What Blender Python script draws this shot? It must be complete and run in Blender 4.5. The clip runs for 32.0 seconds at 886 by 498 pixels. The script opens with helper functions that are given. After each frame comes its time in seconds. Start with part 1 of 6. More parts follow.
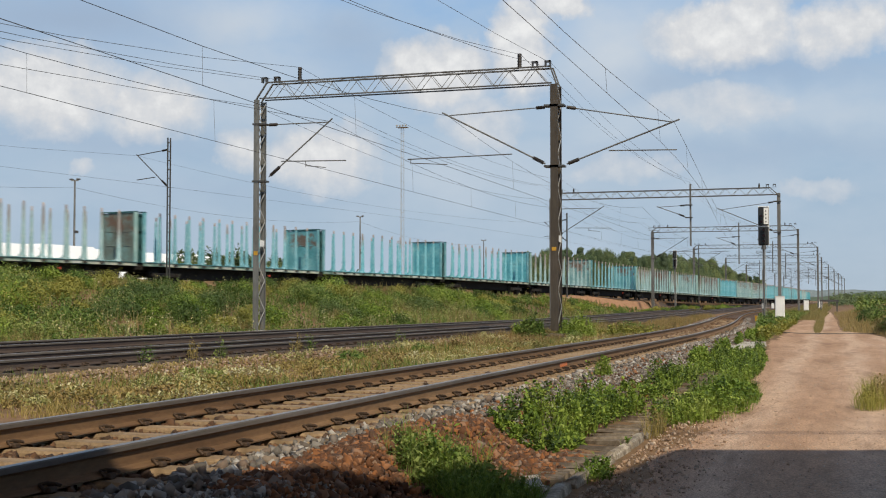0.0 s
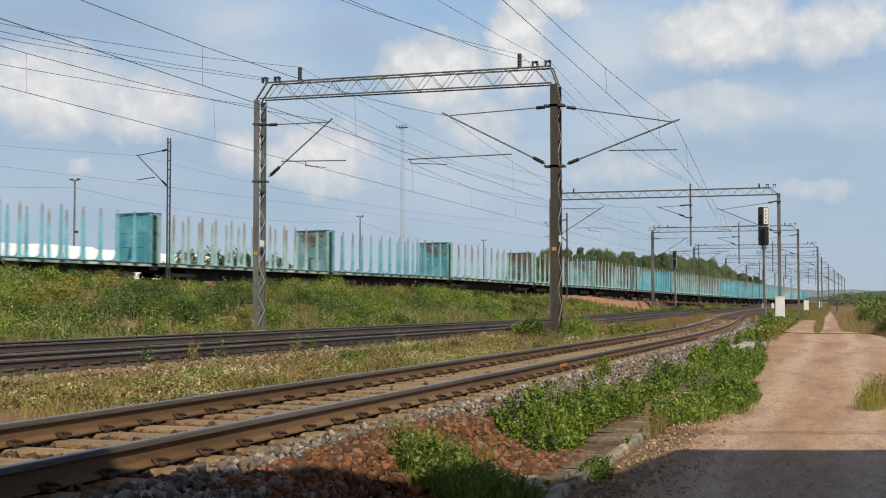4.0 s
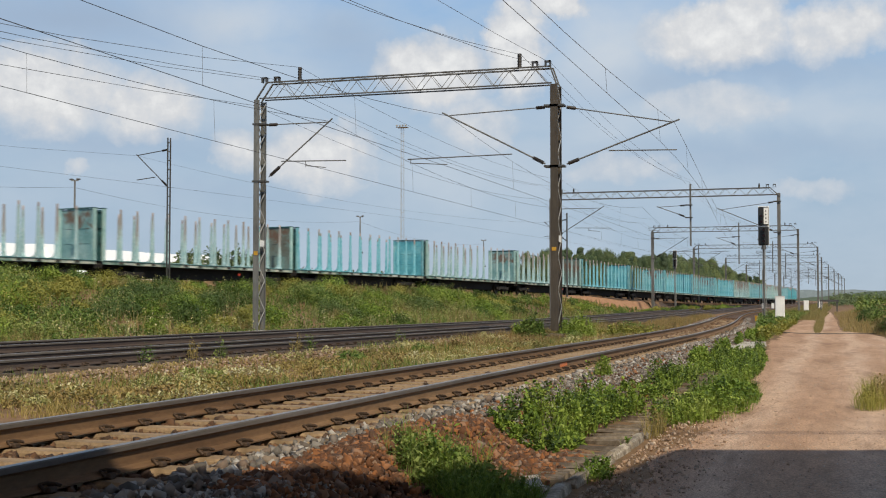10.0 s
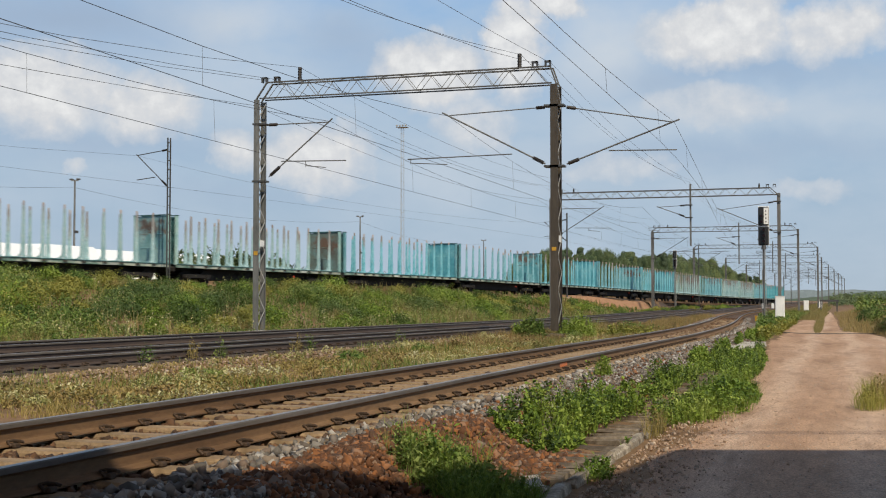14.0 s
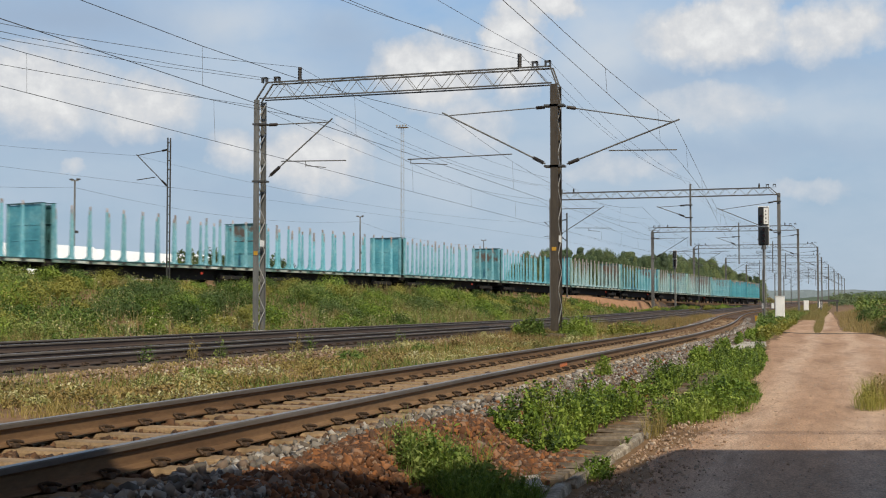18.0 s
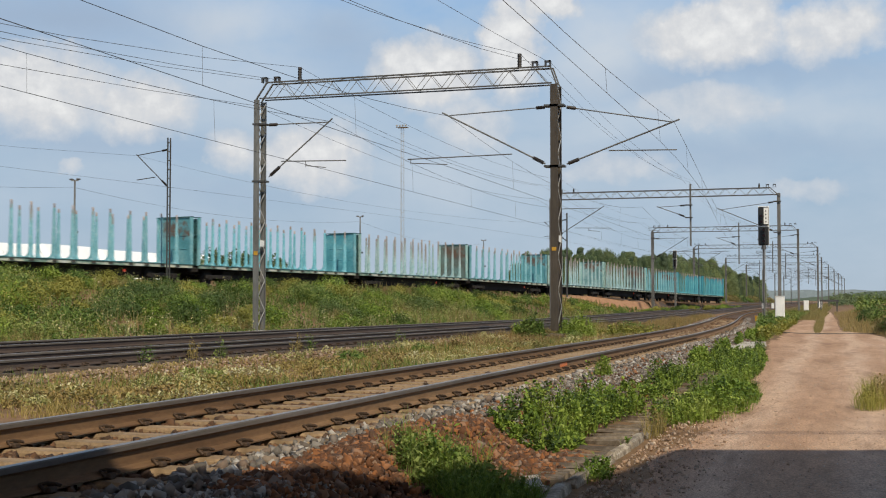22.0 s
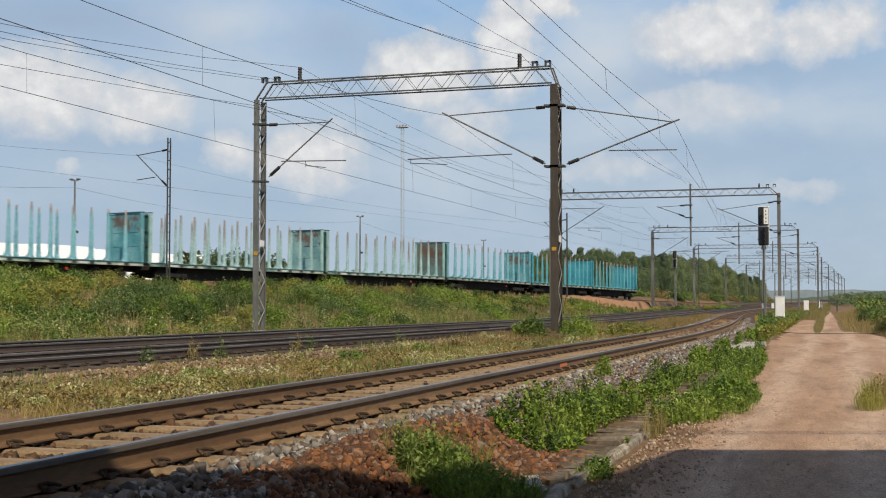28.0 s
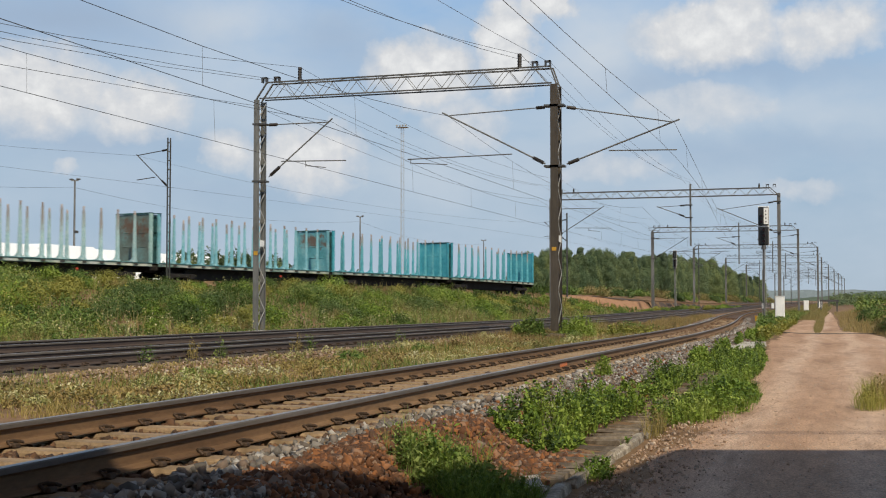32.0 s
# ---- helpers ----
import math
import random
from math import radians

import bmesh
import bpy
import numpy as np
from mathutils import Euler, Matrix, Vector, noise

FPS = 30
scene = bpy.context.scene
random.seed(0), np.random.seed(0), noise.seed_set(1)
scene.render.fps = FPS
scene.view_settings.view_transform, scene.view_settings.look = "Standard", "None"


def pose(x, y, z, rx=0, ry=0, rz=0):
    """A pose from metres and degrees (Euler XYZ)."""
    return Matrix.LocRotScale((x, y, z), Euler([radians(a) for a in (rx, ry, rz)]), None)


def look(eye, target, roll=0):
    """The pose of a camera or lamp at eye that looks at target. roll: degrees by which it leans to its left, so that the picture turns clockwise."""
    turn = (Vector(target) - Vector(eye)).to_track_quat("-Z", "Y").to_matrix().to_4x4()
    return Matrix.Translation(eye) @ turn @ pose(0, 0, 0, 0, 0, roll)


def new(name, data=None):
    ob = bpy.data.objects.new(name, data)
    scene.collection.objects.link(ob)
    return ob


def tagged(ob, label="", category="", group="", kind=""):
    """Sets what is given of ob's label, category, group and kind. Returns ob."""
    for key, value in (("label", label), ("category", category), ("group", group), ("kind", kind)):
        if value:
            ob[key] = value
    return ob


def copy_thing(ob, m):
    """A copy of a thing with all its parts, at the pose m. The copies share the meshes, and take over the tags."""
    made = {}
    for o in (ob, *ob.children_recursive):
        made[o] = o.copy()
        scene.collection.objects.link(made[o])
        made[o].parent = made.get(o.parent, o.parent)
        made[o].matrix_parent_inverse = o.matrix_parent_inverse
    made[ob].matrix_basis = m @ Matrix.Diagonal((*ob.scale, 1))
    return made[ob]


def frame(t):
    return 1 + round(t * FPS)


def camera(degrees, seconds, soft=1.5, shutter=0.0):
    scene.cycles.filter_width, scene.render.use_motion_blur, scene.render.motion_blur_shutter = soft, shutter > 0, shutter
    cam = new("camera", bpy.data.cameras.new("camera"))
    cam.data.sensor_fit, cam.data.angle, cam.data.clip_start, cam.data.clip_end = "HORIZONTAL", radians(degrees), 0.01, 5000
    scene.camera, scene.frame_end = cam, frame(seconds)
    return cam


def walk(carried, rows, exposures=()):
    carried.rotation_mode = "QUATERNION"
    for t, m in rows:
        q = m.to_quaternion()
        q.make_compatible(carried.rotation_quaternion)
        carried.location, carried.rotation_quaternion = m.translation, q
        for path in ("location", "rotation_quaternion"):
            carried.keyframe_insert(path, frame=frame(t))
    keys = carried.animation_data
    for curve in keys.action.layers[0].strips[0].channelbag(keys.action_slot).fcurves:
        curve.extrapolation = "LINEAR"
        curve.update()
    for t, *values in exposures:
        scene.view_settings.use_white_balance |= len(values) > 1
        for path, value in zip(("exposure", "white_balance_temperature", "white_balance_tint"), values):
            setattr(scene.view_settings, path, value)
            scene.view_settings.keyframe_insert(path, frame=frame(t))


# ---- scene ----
# World: y runs along the main tracks, x to the right of them, z = 0 on the sand road beside the camera.
YAW, EYE_Z = math.degrees(0.309), 1.55
CLIP = 32.0
cam = camera(39.23, CLIP, 1.1, 0.5)
EYE = pose(0, 0, EYE_Z, 90 + 2.34, 0, YAW)
walk(cam, [(0.0, EYE), (CLIP, EYE)])

# ---- light ----
SUN_EL, SUN_AZ = 45.0, 141.0          # azimuth clockwise from +y
world = bpy.data.worlds.new("world")
scene.world = world
world.use_nodes = True
wn = world.node_tree.nodes
sky = wn.new("ShaderNodeTexSky")
sky.sky_type, sky.sun_disc = "NISHITA", False
sky.air_density, sky.dust_density, sky.ozone_density = 0.7, 3.0, 0.6
sky.sun_elevation, sky.sun_rotation = radians(SUN_EL), radians(SUN_AZ)
world.node_tree.links.new(sky.outputs[0], wn["Background"].inputs[0])
wn["Background"].inputs[1].default_value = 0.05
sun = new("sun", bpy.data.lights.new("sun", "SUN"))
sun.data.energy, sun.data.angle, sun.data.color = 4.0, radians(0.6), (1.0, 0.882, 0.68)
sun_way = Vector((math.cos(radians(SUN_EL)) * math.sin(radians(SUN_AZ)), math.cos(radians(SUN_EL)) * math.cos(radians(SUN_AZ)), math.sin(radians(SUN_EL))))
sun.matrix_world = look(sun_way * 100, (0, 0, 0))
scene.view_settings.exposure = 0.0

# ---- materials ----
def material(name, rough=0.8, metal=0.0):
    m = bpy.data.materials.new(name)
    m.use_nodes = True
    b = m.node_tree.nodes["Principled BSDF"]
    b.inputs["Roughness"].default_value, b.inputs["Metallic"].default_value = rough, metal
    return m, m.node_tree.nodes, m.node_tree.links, b


def noise_tex(m, scale, detail=5.0, rough=0.6, coords="Object", stretch=(1, 1, 1)):
    n, l = m.node_tree.nodes, m.node_tree.links
    tc, mp, tx = n.new("ShaderNodeTexCoord"), n.new("ShaderNodeMapping"), n.new("ShaderNodeTexNoise")
    mp.inputs["Scale"].default_value = stretch
    tx.inputs["Scale"].default_value, tx.inputs["Detail"].default_value, tx.inputs["Roughness"].default_value = scale, detail, rough
    l.new(tc.outputs[coords], mp.inputs[0])
    l.new(mp.outputs[0], tx.inputs[0])
    return tx.outputs[0]


def ramp(m, fac, stops):
    r = m.node_tree.nodes.new("ShaderNodeValToRGB")
    e = r.color_ramp.elements
    while len(e) < len(stops):
        e.new(0.5)
    for el, (p, c) in zip(e, stops):
        el.position, el.color = p, (*c, 1) if len(c) == 3 else c
    m.node_tree.links.new(fac, r.inputs[0])
    return r.outputs[0]


def mix(m, fac, a, b, kind="MIX"):
    x = m.node_tree.nodes.new("ShaderNodeMix")
    x.data_type, x.blend_type = "RGBA", kind
    for sock, v in ((x.inputs[0], fac), (x.inputs[6], a), (x.inputs[7], b)):
        if isinstance(v, bpy.types.NodeSocket):
            m.node_tree.links.new(v, sock)
        elif isinstance(v, (int, float)):
            sock.default_value = v
        else:
            sock.default_value = (*v, 1)
    return x.outputs[2]


def mathn(m, op, a, b=0.0, c=0.0):
    x = m.node_tree.nodes.new("ShaderNodeMath")
    x.operation = op
    for sock, v in zip(x.inputs, (a, b, c)):
        if isinstance(v, bpy.types.NodeSocket):
            m.node_tree.links.new(v, sock)
        else:
            sock.default_value = v
    return x.outputs[0]


def bump(m, height, strength=0.4, dist=0.02):
    b = m.node_tree.nodes.new("ShaderNodeBump")
    b.inputs["Strength"].default_value, b.inputs["Distance"].default_value = strength, dist
    m.node_tree.links.new(height, b.inputs["Height"])
    m.node_tree.links.new(b.outputs[0], m.node_tree.nodes["Principled BSDF"].inputs["Normal"])


def worn(name, cols, scale=3.0, rough=0.8, metal=0.0, fine=40.0, depth=0.004, stretch=(1, 1, 1), spread=(0.3, 0.7), vary=0.12, grit=0.75):
    """A worn surface: a ramp over a coarse noise, darkened and lightened by a fine one, each object a little off the next."""
    m, n, l, b = material(name, rough, metal)
    big, small = noise_tex(m, scale, 6, 0.65, "Object", stretch), noise_tex(m, fine, 4, 0.7, "Object", stretch)
    k = len(cols)
    c = ramp(m, big, [(spread[0] + (spread[1] - spread[0]) * i / max(1, k - 1), x) for i, x in enumerate(cols)])
    g = ramp(m, small, [(0.25, (0.62,) * 3), (0.75, (1.25,) * 3)])
    c = mix(m, grit, c, g, "MULTIPLY")
    if vary:
        oi = n.new("ShaderNodeObjectInfo")
        v = ramp(m, oi.outputs["Random"], [(0.0, (1 - vary,) * 3), (1.0, (1 + vary,) * 3)])
        c = mix(m, 1.0, c, v, "MULTIPLY")
    l.new(c, b.inputs["Base Color"])
    bump(m, small, 0.5, depth)
    return m


def leafy(name, cols, rough=0.6, through_light=0.19, per_plant=0.0):
    """Leaves and blades: each island its own colour out of a ramp; patches follow a noise over the ground."""
    m, n, l, b = material(name, rough)
    g = n.new("ShaderNodeNewGeometry")
    patch = noise_tex(m, 0.42, 4, 0.65, "Object")
    f = mathn(m, "ADD", mathn(m, "MULTIPLY", g.outputs["Random Per Island"], 0.55), mathn(m, "MULTIPLY", mathn(m, "SUBTRACT", patch, 0.34), 1.5))
    c = ramp(m, f, [(i / (len(cols) - 1), x) for i, x in enumerate(cols)])
    if per_plant:
        oi = n.new("ShaderNodeObjectInfo")
        k = per_plant
        c = mix(m, 1.0, c, ramp(m, oi.outputs["Random"], [(0.0, (1 - k, 1 - 0.7 * k, 1 - 0.6 * k)), (0.5, (1, 1, 1)), (1.0, (1 + k, 1 + 0.7 * k, 1 + 0.1 * k))]), "MULTIPLY")
    l.new(c, b.inputs["Base Color"])
    t = n.new("ShaderNodeBsdfTranslucent")
    l.new(c, t.inputs["Color"])
    ms = n.new("ShaderNodeMixShader")
    ms.inputs[0].default_value = through_light
    l.new(b.outputs[0], ms.inputs[1])
    l.new(t.outputs[0], ms.inputs[2])
    l.new(ms.outputs[0], n["Material Output"].inputs[0])
    b.inputs["Specular IOR Level"].default_value = 0.25
    return m


M_SOIL = worn("soil", [(0.10, 0.066, 0.03), (0.19, 0.112, 0.053), (0.29, 0.172, 0.09)], 0.9, 0.95, fine=14, depth=0.05, vary=0)


def sand_road():
    """Packed sand: pale wheel tracks, darker damp and dusty patches, grit."""
    m, n, l, b = material("sand_road", 0.95)
    big, mid, fine = noise_tex(m, 0.8, 5, 0.6, "Object", (1, 0.16, 1)), noise_tex(m, 5.0, 6, 0.7, "Object", (1, 0.3, 1)), noise_tex(m, 45, 4, 0.7)
    c = ramp(m, big, [(0.3, (0.315, 0.188, 0.115)), (0.5, (0.42, 0.265, 0.17)), (0.7, (0.50, 0.34, 0.235))])
    tc, sep = n.new("ShaderNodeTexCoord"), n.new("ShaderNodeSeparateXYZ")
    l.new(tc.outputs["Object"], sep.inputs[0])
    sway = mathn(m, "MULTIPLY", mathn(m, "SUBTRACT", noise_tex(m, 0.12, 3, 0.5), 0.5), 1.2)
    tracks = None
    for x0, wd in ((-1.05, 0.28), (0.35, 0.30), (1.6, 0.3)):
        q = mathn(m, "DIVIDE", mathn(m, "SUBTRACT", mathn(m, "ADD", sep.outputs["X"], sway), x0), wd)
        g = mathn(m, "EXPONENT", mathn(m, "MULTIPLY", mathn(m, "MULTIPLY", q, q), -1.0))
        tracks = g if tracks is None else mathn(m, "MAXIMUM", tracks, g)
    c = mix(m, mathn(m, "MULTIPLY", tracks, 0.75), c, (0.55, 0.395, 0.29))
    patch = noise_tex(m, 1.3, 6, 0.7, "Object", (1, 0.16, 1))
    c = mix(m, ramp(m, patch, [(0.52, (0, 0, 0)), (0.68, (0.7, 0.7, 0.7))]), c, (0.20, 0.115, 0.07))
    c = mix(m, 0.5, c, ramp(m, mid, [(0.3, (0.55, 0.53, 0.51)), (0.5, (1, 1, 1)), (0.7, (1.3, 1.3, 1.28))]), "MULTIPLY")
    c = mix(m, 0.9, c, ramp(m, fine, [(0.3, (0.35, 0.33, 0.31)), (0.5, (1, 1, 1)), (0.7, (1.5, 1.5, 1.5))]), "MULTIPLY")
    l.new(c, b.inputs["Base Color"])
    bump(m, mathn(m, "ADD", mathn(m, "MULTIPLY", mid, 1.5), mathn(m, "MULTIPLY", fine, 0.5)), 0.6, 0.04)
    return m


M_SAND = sand_road()
M_BALLAST = worn("ballast_bed", [(0.05, 0.03, 0.018), (0.095, 0.056, 0.034), (0.15, 0.092, 0.06)], 5, 0.95, fine=22, depth=0.05, vary=0)
M_REDSAND = worn("red_sand", [(0.30, 0.16, 0.085), (0.40, 0.22, 0.12)], 1.0, 0.95, fine=8, depth=0.05, vary=0)
M_STONE = worn("grey_stone", [(0.20, 0.185, 0.175), (0.34, 0.32, 0.30), (0.46, 0.43, 0.40)], 3, 0.9, fine=30, depth=0.004, vary=0)
M_RUSTSTONE = worn("rusty_stone", [(0.15, 0.06, 0.03), (0.27, 0.105, 0.05), (0.36, 0.17, 0.09)], 3, 0.92, fine=30, depth=0.004, vary=0)
M_RAIL = worn("rail_rust", [(0.105, 0.055, 0.024), (0.16, 0.09, 0.042), (0.20, 0.122, 0.062)], 1.2, 0.85, 0.0, fine=35, depth=0.002, stretch=(1, 0.25, 1), vary=0.05)
M_DARKBED = worn("dark_ballast_bed", [(0.035, 0.026, 0.02), (0.075, 0.052, 0.04), (0.11, 0.08, 0.062)], 5, 0.95, fine=22, depth=0.05, vary=0)
M_DARKRAIL = worn("dark_rail_rust", [(0.045, 0.03, 0.024), (0.075, 0.052, 0.042), (0.10, 0.072, 0.058)], 1.2, 0.8, 0.1, fine=30, depth=0.002, stretch=(1, 0.25, 1), vary=0.05)
M_RAILTOP = worn("rail_head_steel", [(0.22, 0.205, 0.195), (0.34, 0.32, 0.305)], 2.0, 0.42, 0.6, fine=50, depth=0.0008, stretch=(1, 0.1, 1), vary=0)
M_RAILHEAD = worn("rail_head_side", [(0.075, 0.06, 0.048), (0.11, 0.093, 0.078), (0.15, 0.13, 0.112)], 1.5, 0.7, 0.1, fine=40, depth=0.001, stretch=(1, 0.15, 1), vary=0)
M_SLEEPER = worn("concrete_sleeper", [(0.17, 0.113, 0.06), (0.29, 0.203, 0.12), (0.40, 0.30, 0.19)], 2.5, 0.92, fine=35, depth=0.006)
M_DARKSLEEPER = worn("dark_sleeper", [(0.05, 0.038, 0.03), (0.10, 0.075, 0.055)], 2.5, 0.92, fine=35, depth=0.006)
M_BROWNSTONE = worn("brown_stone", [(0.06, 0.04, 0.03), (0.13, 0.09, 0.06)], 3, 0.92, fine=30, depth=0.004, vary=0)
M_CLIP = worn("clip_steel", [(0.03, 0.02, 0.014), (0.085, 0.053, 0.034)], 8, 0.75, 0.2, vary=0.3)
M_GALV = worn("galvanised_steel", [(0.26, 0.255, 0.24), (0.38, 0.375, 0.355), (0.47, 0.465, 0.445)], 1.6, 0.55, 0.15, fine=18, depth=0.001, vary=0.06)
M_BROWNMAST = worn("brown_mast_steel", [(0.04, 0.031, 0.022), (0.065, 0.052, 0.038), (0.10, 0.083, 0.064)], 1.2, 0.65, 0.1, fine=14, depth=0.001, stretch=(1, 1, 0.25), vary=0.05)
M_MAST = worn("weathered_mast_steel", [(0.08, 0.078, 0.074), (0.125, 0.123, 0.118), (0.18, 0.178, 0.172)], 1.2, 0.6, 0.1, fine=14, depth=0.001, stretch=(1, 1, 0.25), vary=0.06)
M_CHORD = worn("dull_chord_steel", [(0.05, 0.048, 0.045), (0.085, 0.082, 0.078), (0.13, 0.127, 0.12)], 1.2, 0.6, 0.1, fine=14, depth=0.001, vary=0.06)
M_FRESHMAST = worn("grey_mast_steel", [(0.10, 0.102, 0.098), (0.155, 0.158, 0.153), (0.22, 0.224, 0.218)], 1.2, 0.6, 0.1, fine=14, depth=0.001, stretch=(1, 1, 0.25), vary=0.06)
M_BEAM = worn("dull_beam_steel", [(0.12, 0.117, 0.112), (0.20, 0.197, 0.19), (0.28, 0.277, 0.268)], 1.2, 0.6, 0.1, fine=14, depth=0.001, vary=0.06)
M_DARK = worn("dark_mast_steel", [(0.05, 0.05, 0.05), (0.10, 0.10, 0.10)], 2, 0.6, 0.3, vary=0.05)
M_INSUL = worn("brown_insulator", [(0.014, 0.011, 0.01), (0.028, 0.02, 0.017)], 6, 0.6, 0, vary=0.1)
M_WIRE = worn("wire_copper_dark", [(0.11, 0.113, 0.117), (0.17, 0.17, 0.17)], 1, 0.5, 0.6, vary=0)
M_CONC = worn("concrete", [(0.28, 0.26, 0.22), (0.40, 0.37, 0.32), (0.5, 0.47, 0.42)], 2, 0.92, fine=30, depth=0.006)
M_OLDCONC = worn("old_concrete_slab", [(0.055, 0.04, 0.026), (0.12, 0.092, 0.064), (0.24, 0.20, 0.155)], 5, 0.95, fine=26, depth=0.015, vary=0.3)
M_KERB = worn("dirty_kerb_concrete", [(0.08, 0.06, 0.042), (0.24, 0.20, 0.15), (0.44, 0.40, 0.33)], 6, 0.95, fine=24, depth=0.012, vary=0.15)
M_WHITE = worn("white_paint", [(0.72, 0.72, 0.70), (0.82, 0.82, 0.80)], 2, 0.5, fine=20, depth=0.001, vary=0.03)
M_BLACK = worn("black_paint", [(0.012, 0.012, 0.012), (0.025, 0.025, 0.025)], 3, 0.5, vary=0)
M_YELLOW = worn("yellow_paint", [(0.46, 0.25, 0.02), (0.58, 0.33, 0.03)], 3, 0.5, vary=0.05)
M_RED = worn("red_paint", [(0.5, 0.04, 0.02), (0.6, 0.08, 0.04)], 3, 0.4, vary=0.05)
M_ORANGE = worn("orange_paint", [(0.6, 0.16, 0.05), (0.7, 0.22, 0.07)], 3, 0.6, vary=0)
M_LAMP = worn("dim_signal_lens", [(0.05, 0.012, 0.01), (0.09, 0.02, 0.015)], 3, 0.15, vary=0.05)
M_PALE = worn("pale_beam_paint", [(0.05, 0.11, 0.09), (0.16, 0.26, 0.22), (0.46, 0.49, 0.41), (0.60, 0.60, 0.50)], 1.3, 0.7, fine=14, depth=0.002, stretch=(1, 1, 2))
M_UNDER = worn("underframe_black", [(0.008, 0.007, 0.006), (0.022, 0.018, 0.015)], 2, 0.9, vary=0.1)
M_PLATE = worn("pale_side_plate", [(0.42, 0.46, 0.42), (0.62, 0.64, 0.60)], 3, 0.7, vary=0.3)
M_DECK = worn("deck_grime", [(0.03, 0.032, 0.03), (0.07, 0.065, 0.055)], 2, 0.9, vary=0.1)
TEAL = {
    "fresh": [(0.025, 0.215, 0.29), (0.045, 0.295, 0.38), (0.09, 0.365, 0.44)],
    "plain": [(0.07, 0.25, 0.30), (0.14, 0.36, 0.42), (0.28, 0.48, 0.52)],
    "clean": [(0.04, 0.22, 0.28), (0.08, 0.31, 0.38), (0.17, 0.40, 0.45)],
    "faded": [(0.15, 0.32, 0.32), (0.30, 0.48, 0.46), (0.44, 0.57, 0.54)],
    "dirty": [(0.085, 0.08, 0.065), (0.12, 0.165, 0.15), (0.15, 0.28, 0.28)],
}
M_TEAL = {k: worn("teal_paint_" + k, v, 0.9, 0.6, fine=9, depth=0.002, vary=0.14) for k, v in TEAL.items()}


def grubby(name, cols):
    """Sheet steel in teal with a scorched, rusty patch near its upper middle."""
    m = worn(name, cols, 1.1, 0.65, fine=8, depth=0.002, vary=0.1)
    n, l, b = m.node_tree.nodes, m.node_tree.links, m.node_tree.nodes["Principled BSDF"]
    base = b.inputs["Base Color"].links[0].from_socket
    tc, sep, oi = n.new("ShaderNodeTexCoord"), n.new("ShaderNodeSeparateXYZ"), n.new("ShaderNodeObjectInfo")
    l.new(tc.outputs["Object"], sep.inputs[0])
    band_q = mathn(m, "DIVIDE", mathn(m, "SUBTRACT", sep.outputs["Z"], mathn(m, "ADD", 3.15, mathn(m, "MULTIPLY", oi.outputs["Random"], 0.5))), 0.75)
    high = mathn(m, "EXPONENT", mathn(m, "MULTIPLY", mathn(m, "MULTIPLY", band_q, band_q), -1.0))
    blot = mathn(m, "ADD", noise_tex(m, 1.5, 6, 0.7, "Object", (1, 1, 0.7)), mathn(m, "MULTIPLY", mathn(m, "SUBTRACT", high, 0.6), 0.24))
    stain = ramp(m, blot, [(0.50, (0, 0, 0)), (0.62, (0.9, 0.9, 0.9))])
    l.new(mix(m, stain, base, (0.115, 0.062, 0.038)), b.inputs["Base Color"])
    return m


M_PANEL = {k: (M_TEAL[k] if k in ("fresh", "clean") else grubby("panel_sheet_" + k, {"plain": [(0.05, 0.22, 0.26), (0.10, 0.31, 0.36), (0.21, 0.42, 0.46)], "faded": [(0.09, 0.22, 0.23), (0.16, 0.31, 0.33), (0.28, 0.42, 0.43)]}.get(k, v))) for k, v in TEAL.items()}
M_TIP = worn("rusty_stanchion_tip", [(0.22, 0.18, 0.165), (0.37, 0.305, 0.28), (0.46, 0.41, 0.385)], 3, 0.8, vary=0.3)
# Dark teal with the shade between neighbouring end walls put into its colour.
M_OUTER = worn("shade_dark_teal", [(0.015, 0.06, 0.065), (0.03, 0.11, 0.12), (0.05, 0.15, 0.155)], 1.2, 0.7, fine=8, depth=0.002)


def post_paint(name, cols, rub):
    """Stanchion paint: pale teal, rubbed to bare grey-brown steel towards the top by the logs."""
    m = worn(name, cols, 2.2, 0.7, fine=14, depth=0.002, vary=0.12)
    n, l, b = m.node_tree.nodes, m.node_tree.links, m.node_tree.nodes["Principled BSDF"]
    base = b.inputs["Base Color"].links[0].from_socket
    tc, sep, oi = n.new("ShaderNodeTexCoord"), n.new("ShaderNodeSeparateXYZ"), n.new("ShaderNodeObjectInfo")
    l.new(tc.outputs["Object"], sep.inputs[0])
    worn_up = mathn(m, "ADD", mathn(m, "MULTIPLY", sep.outputs["Z"], 0.34), mathn(m, "MULTIPLY", mathn(m, "SUBTRACT", noise_tex(m, 2.4, 5, 0.7), 0.5), 0.9))
    worn_up = mathn(m, "ADD", worn_up, mathn(m, "MULTIPLY", mathn(m, "SUBTRACT", oi.outputs["Random"], 0.5), 0.5))
    l.new(mix(m, ramp(m, worn_up, [(rub, (0, 0, 0)), (rub + 0.35, (1, 1, 1))]), base, (0.29, 0.275, 0.26)), b.inputs["Base Color"])
    return m


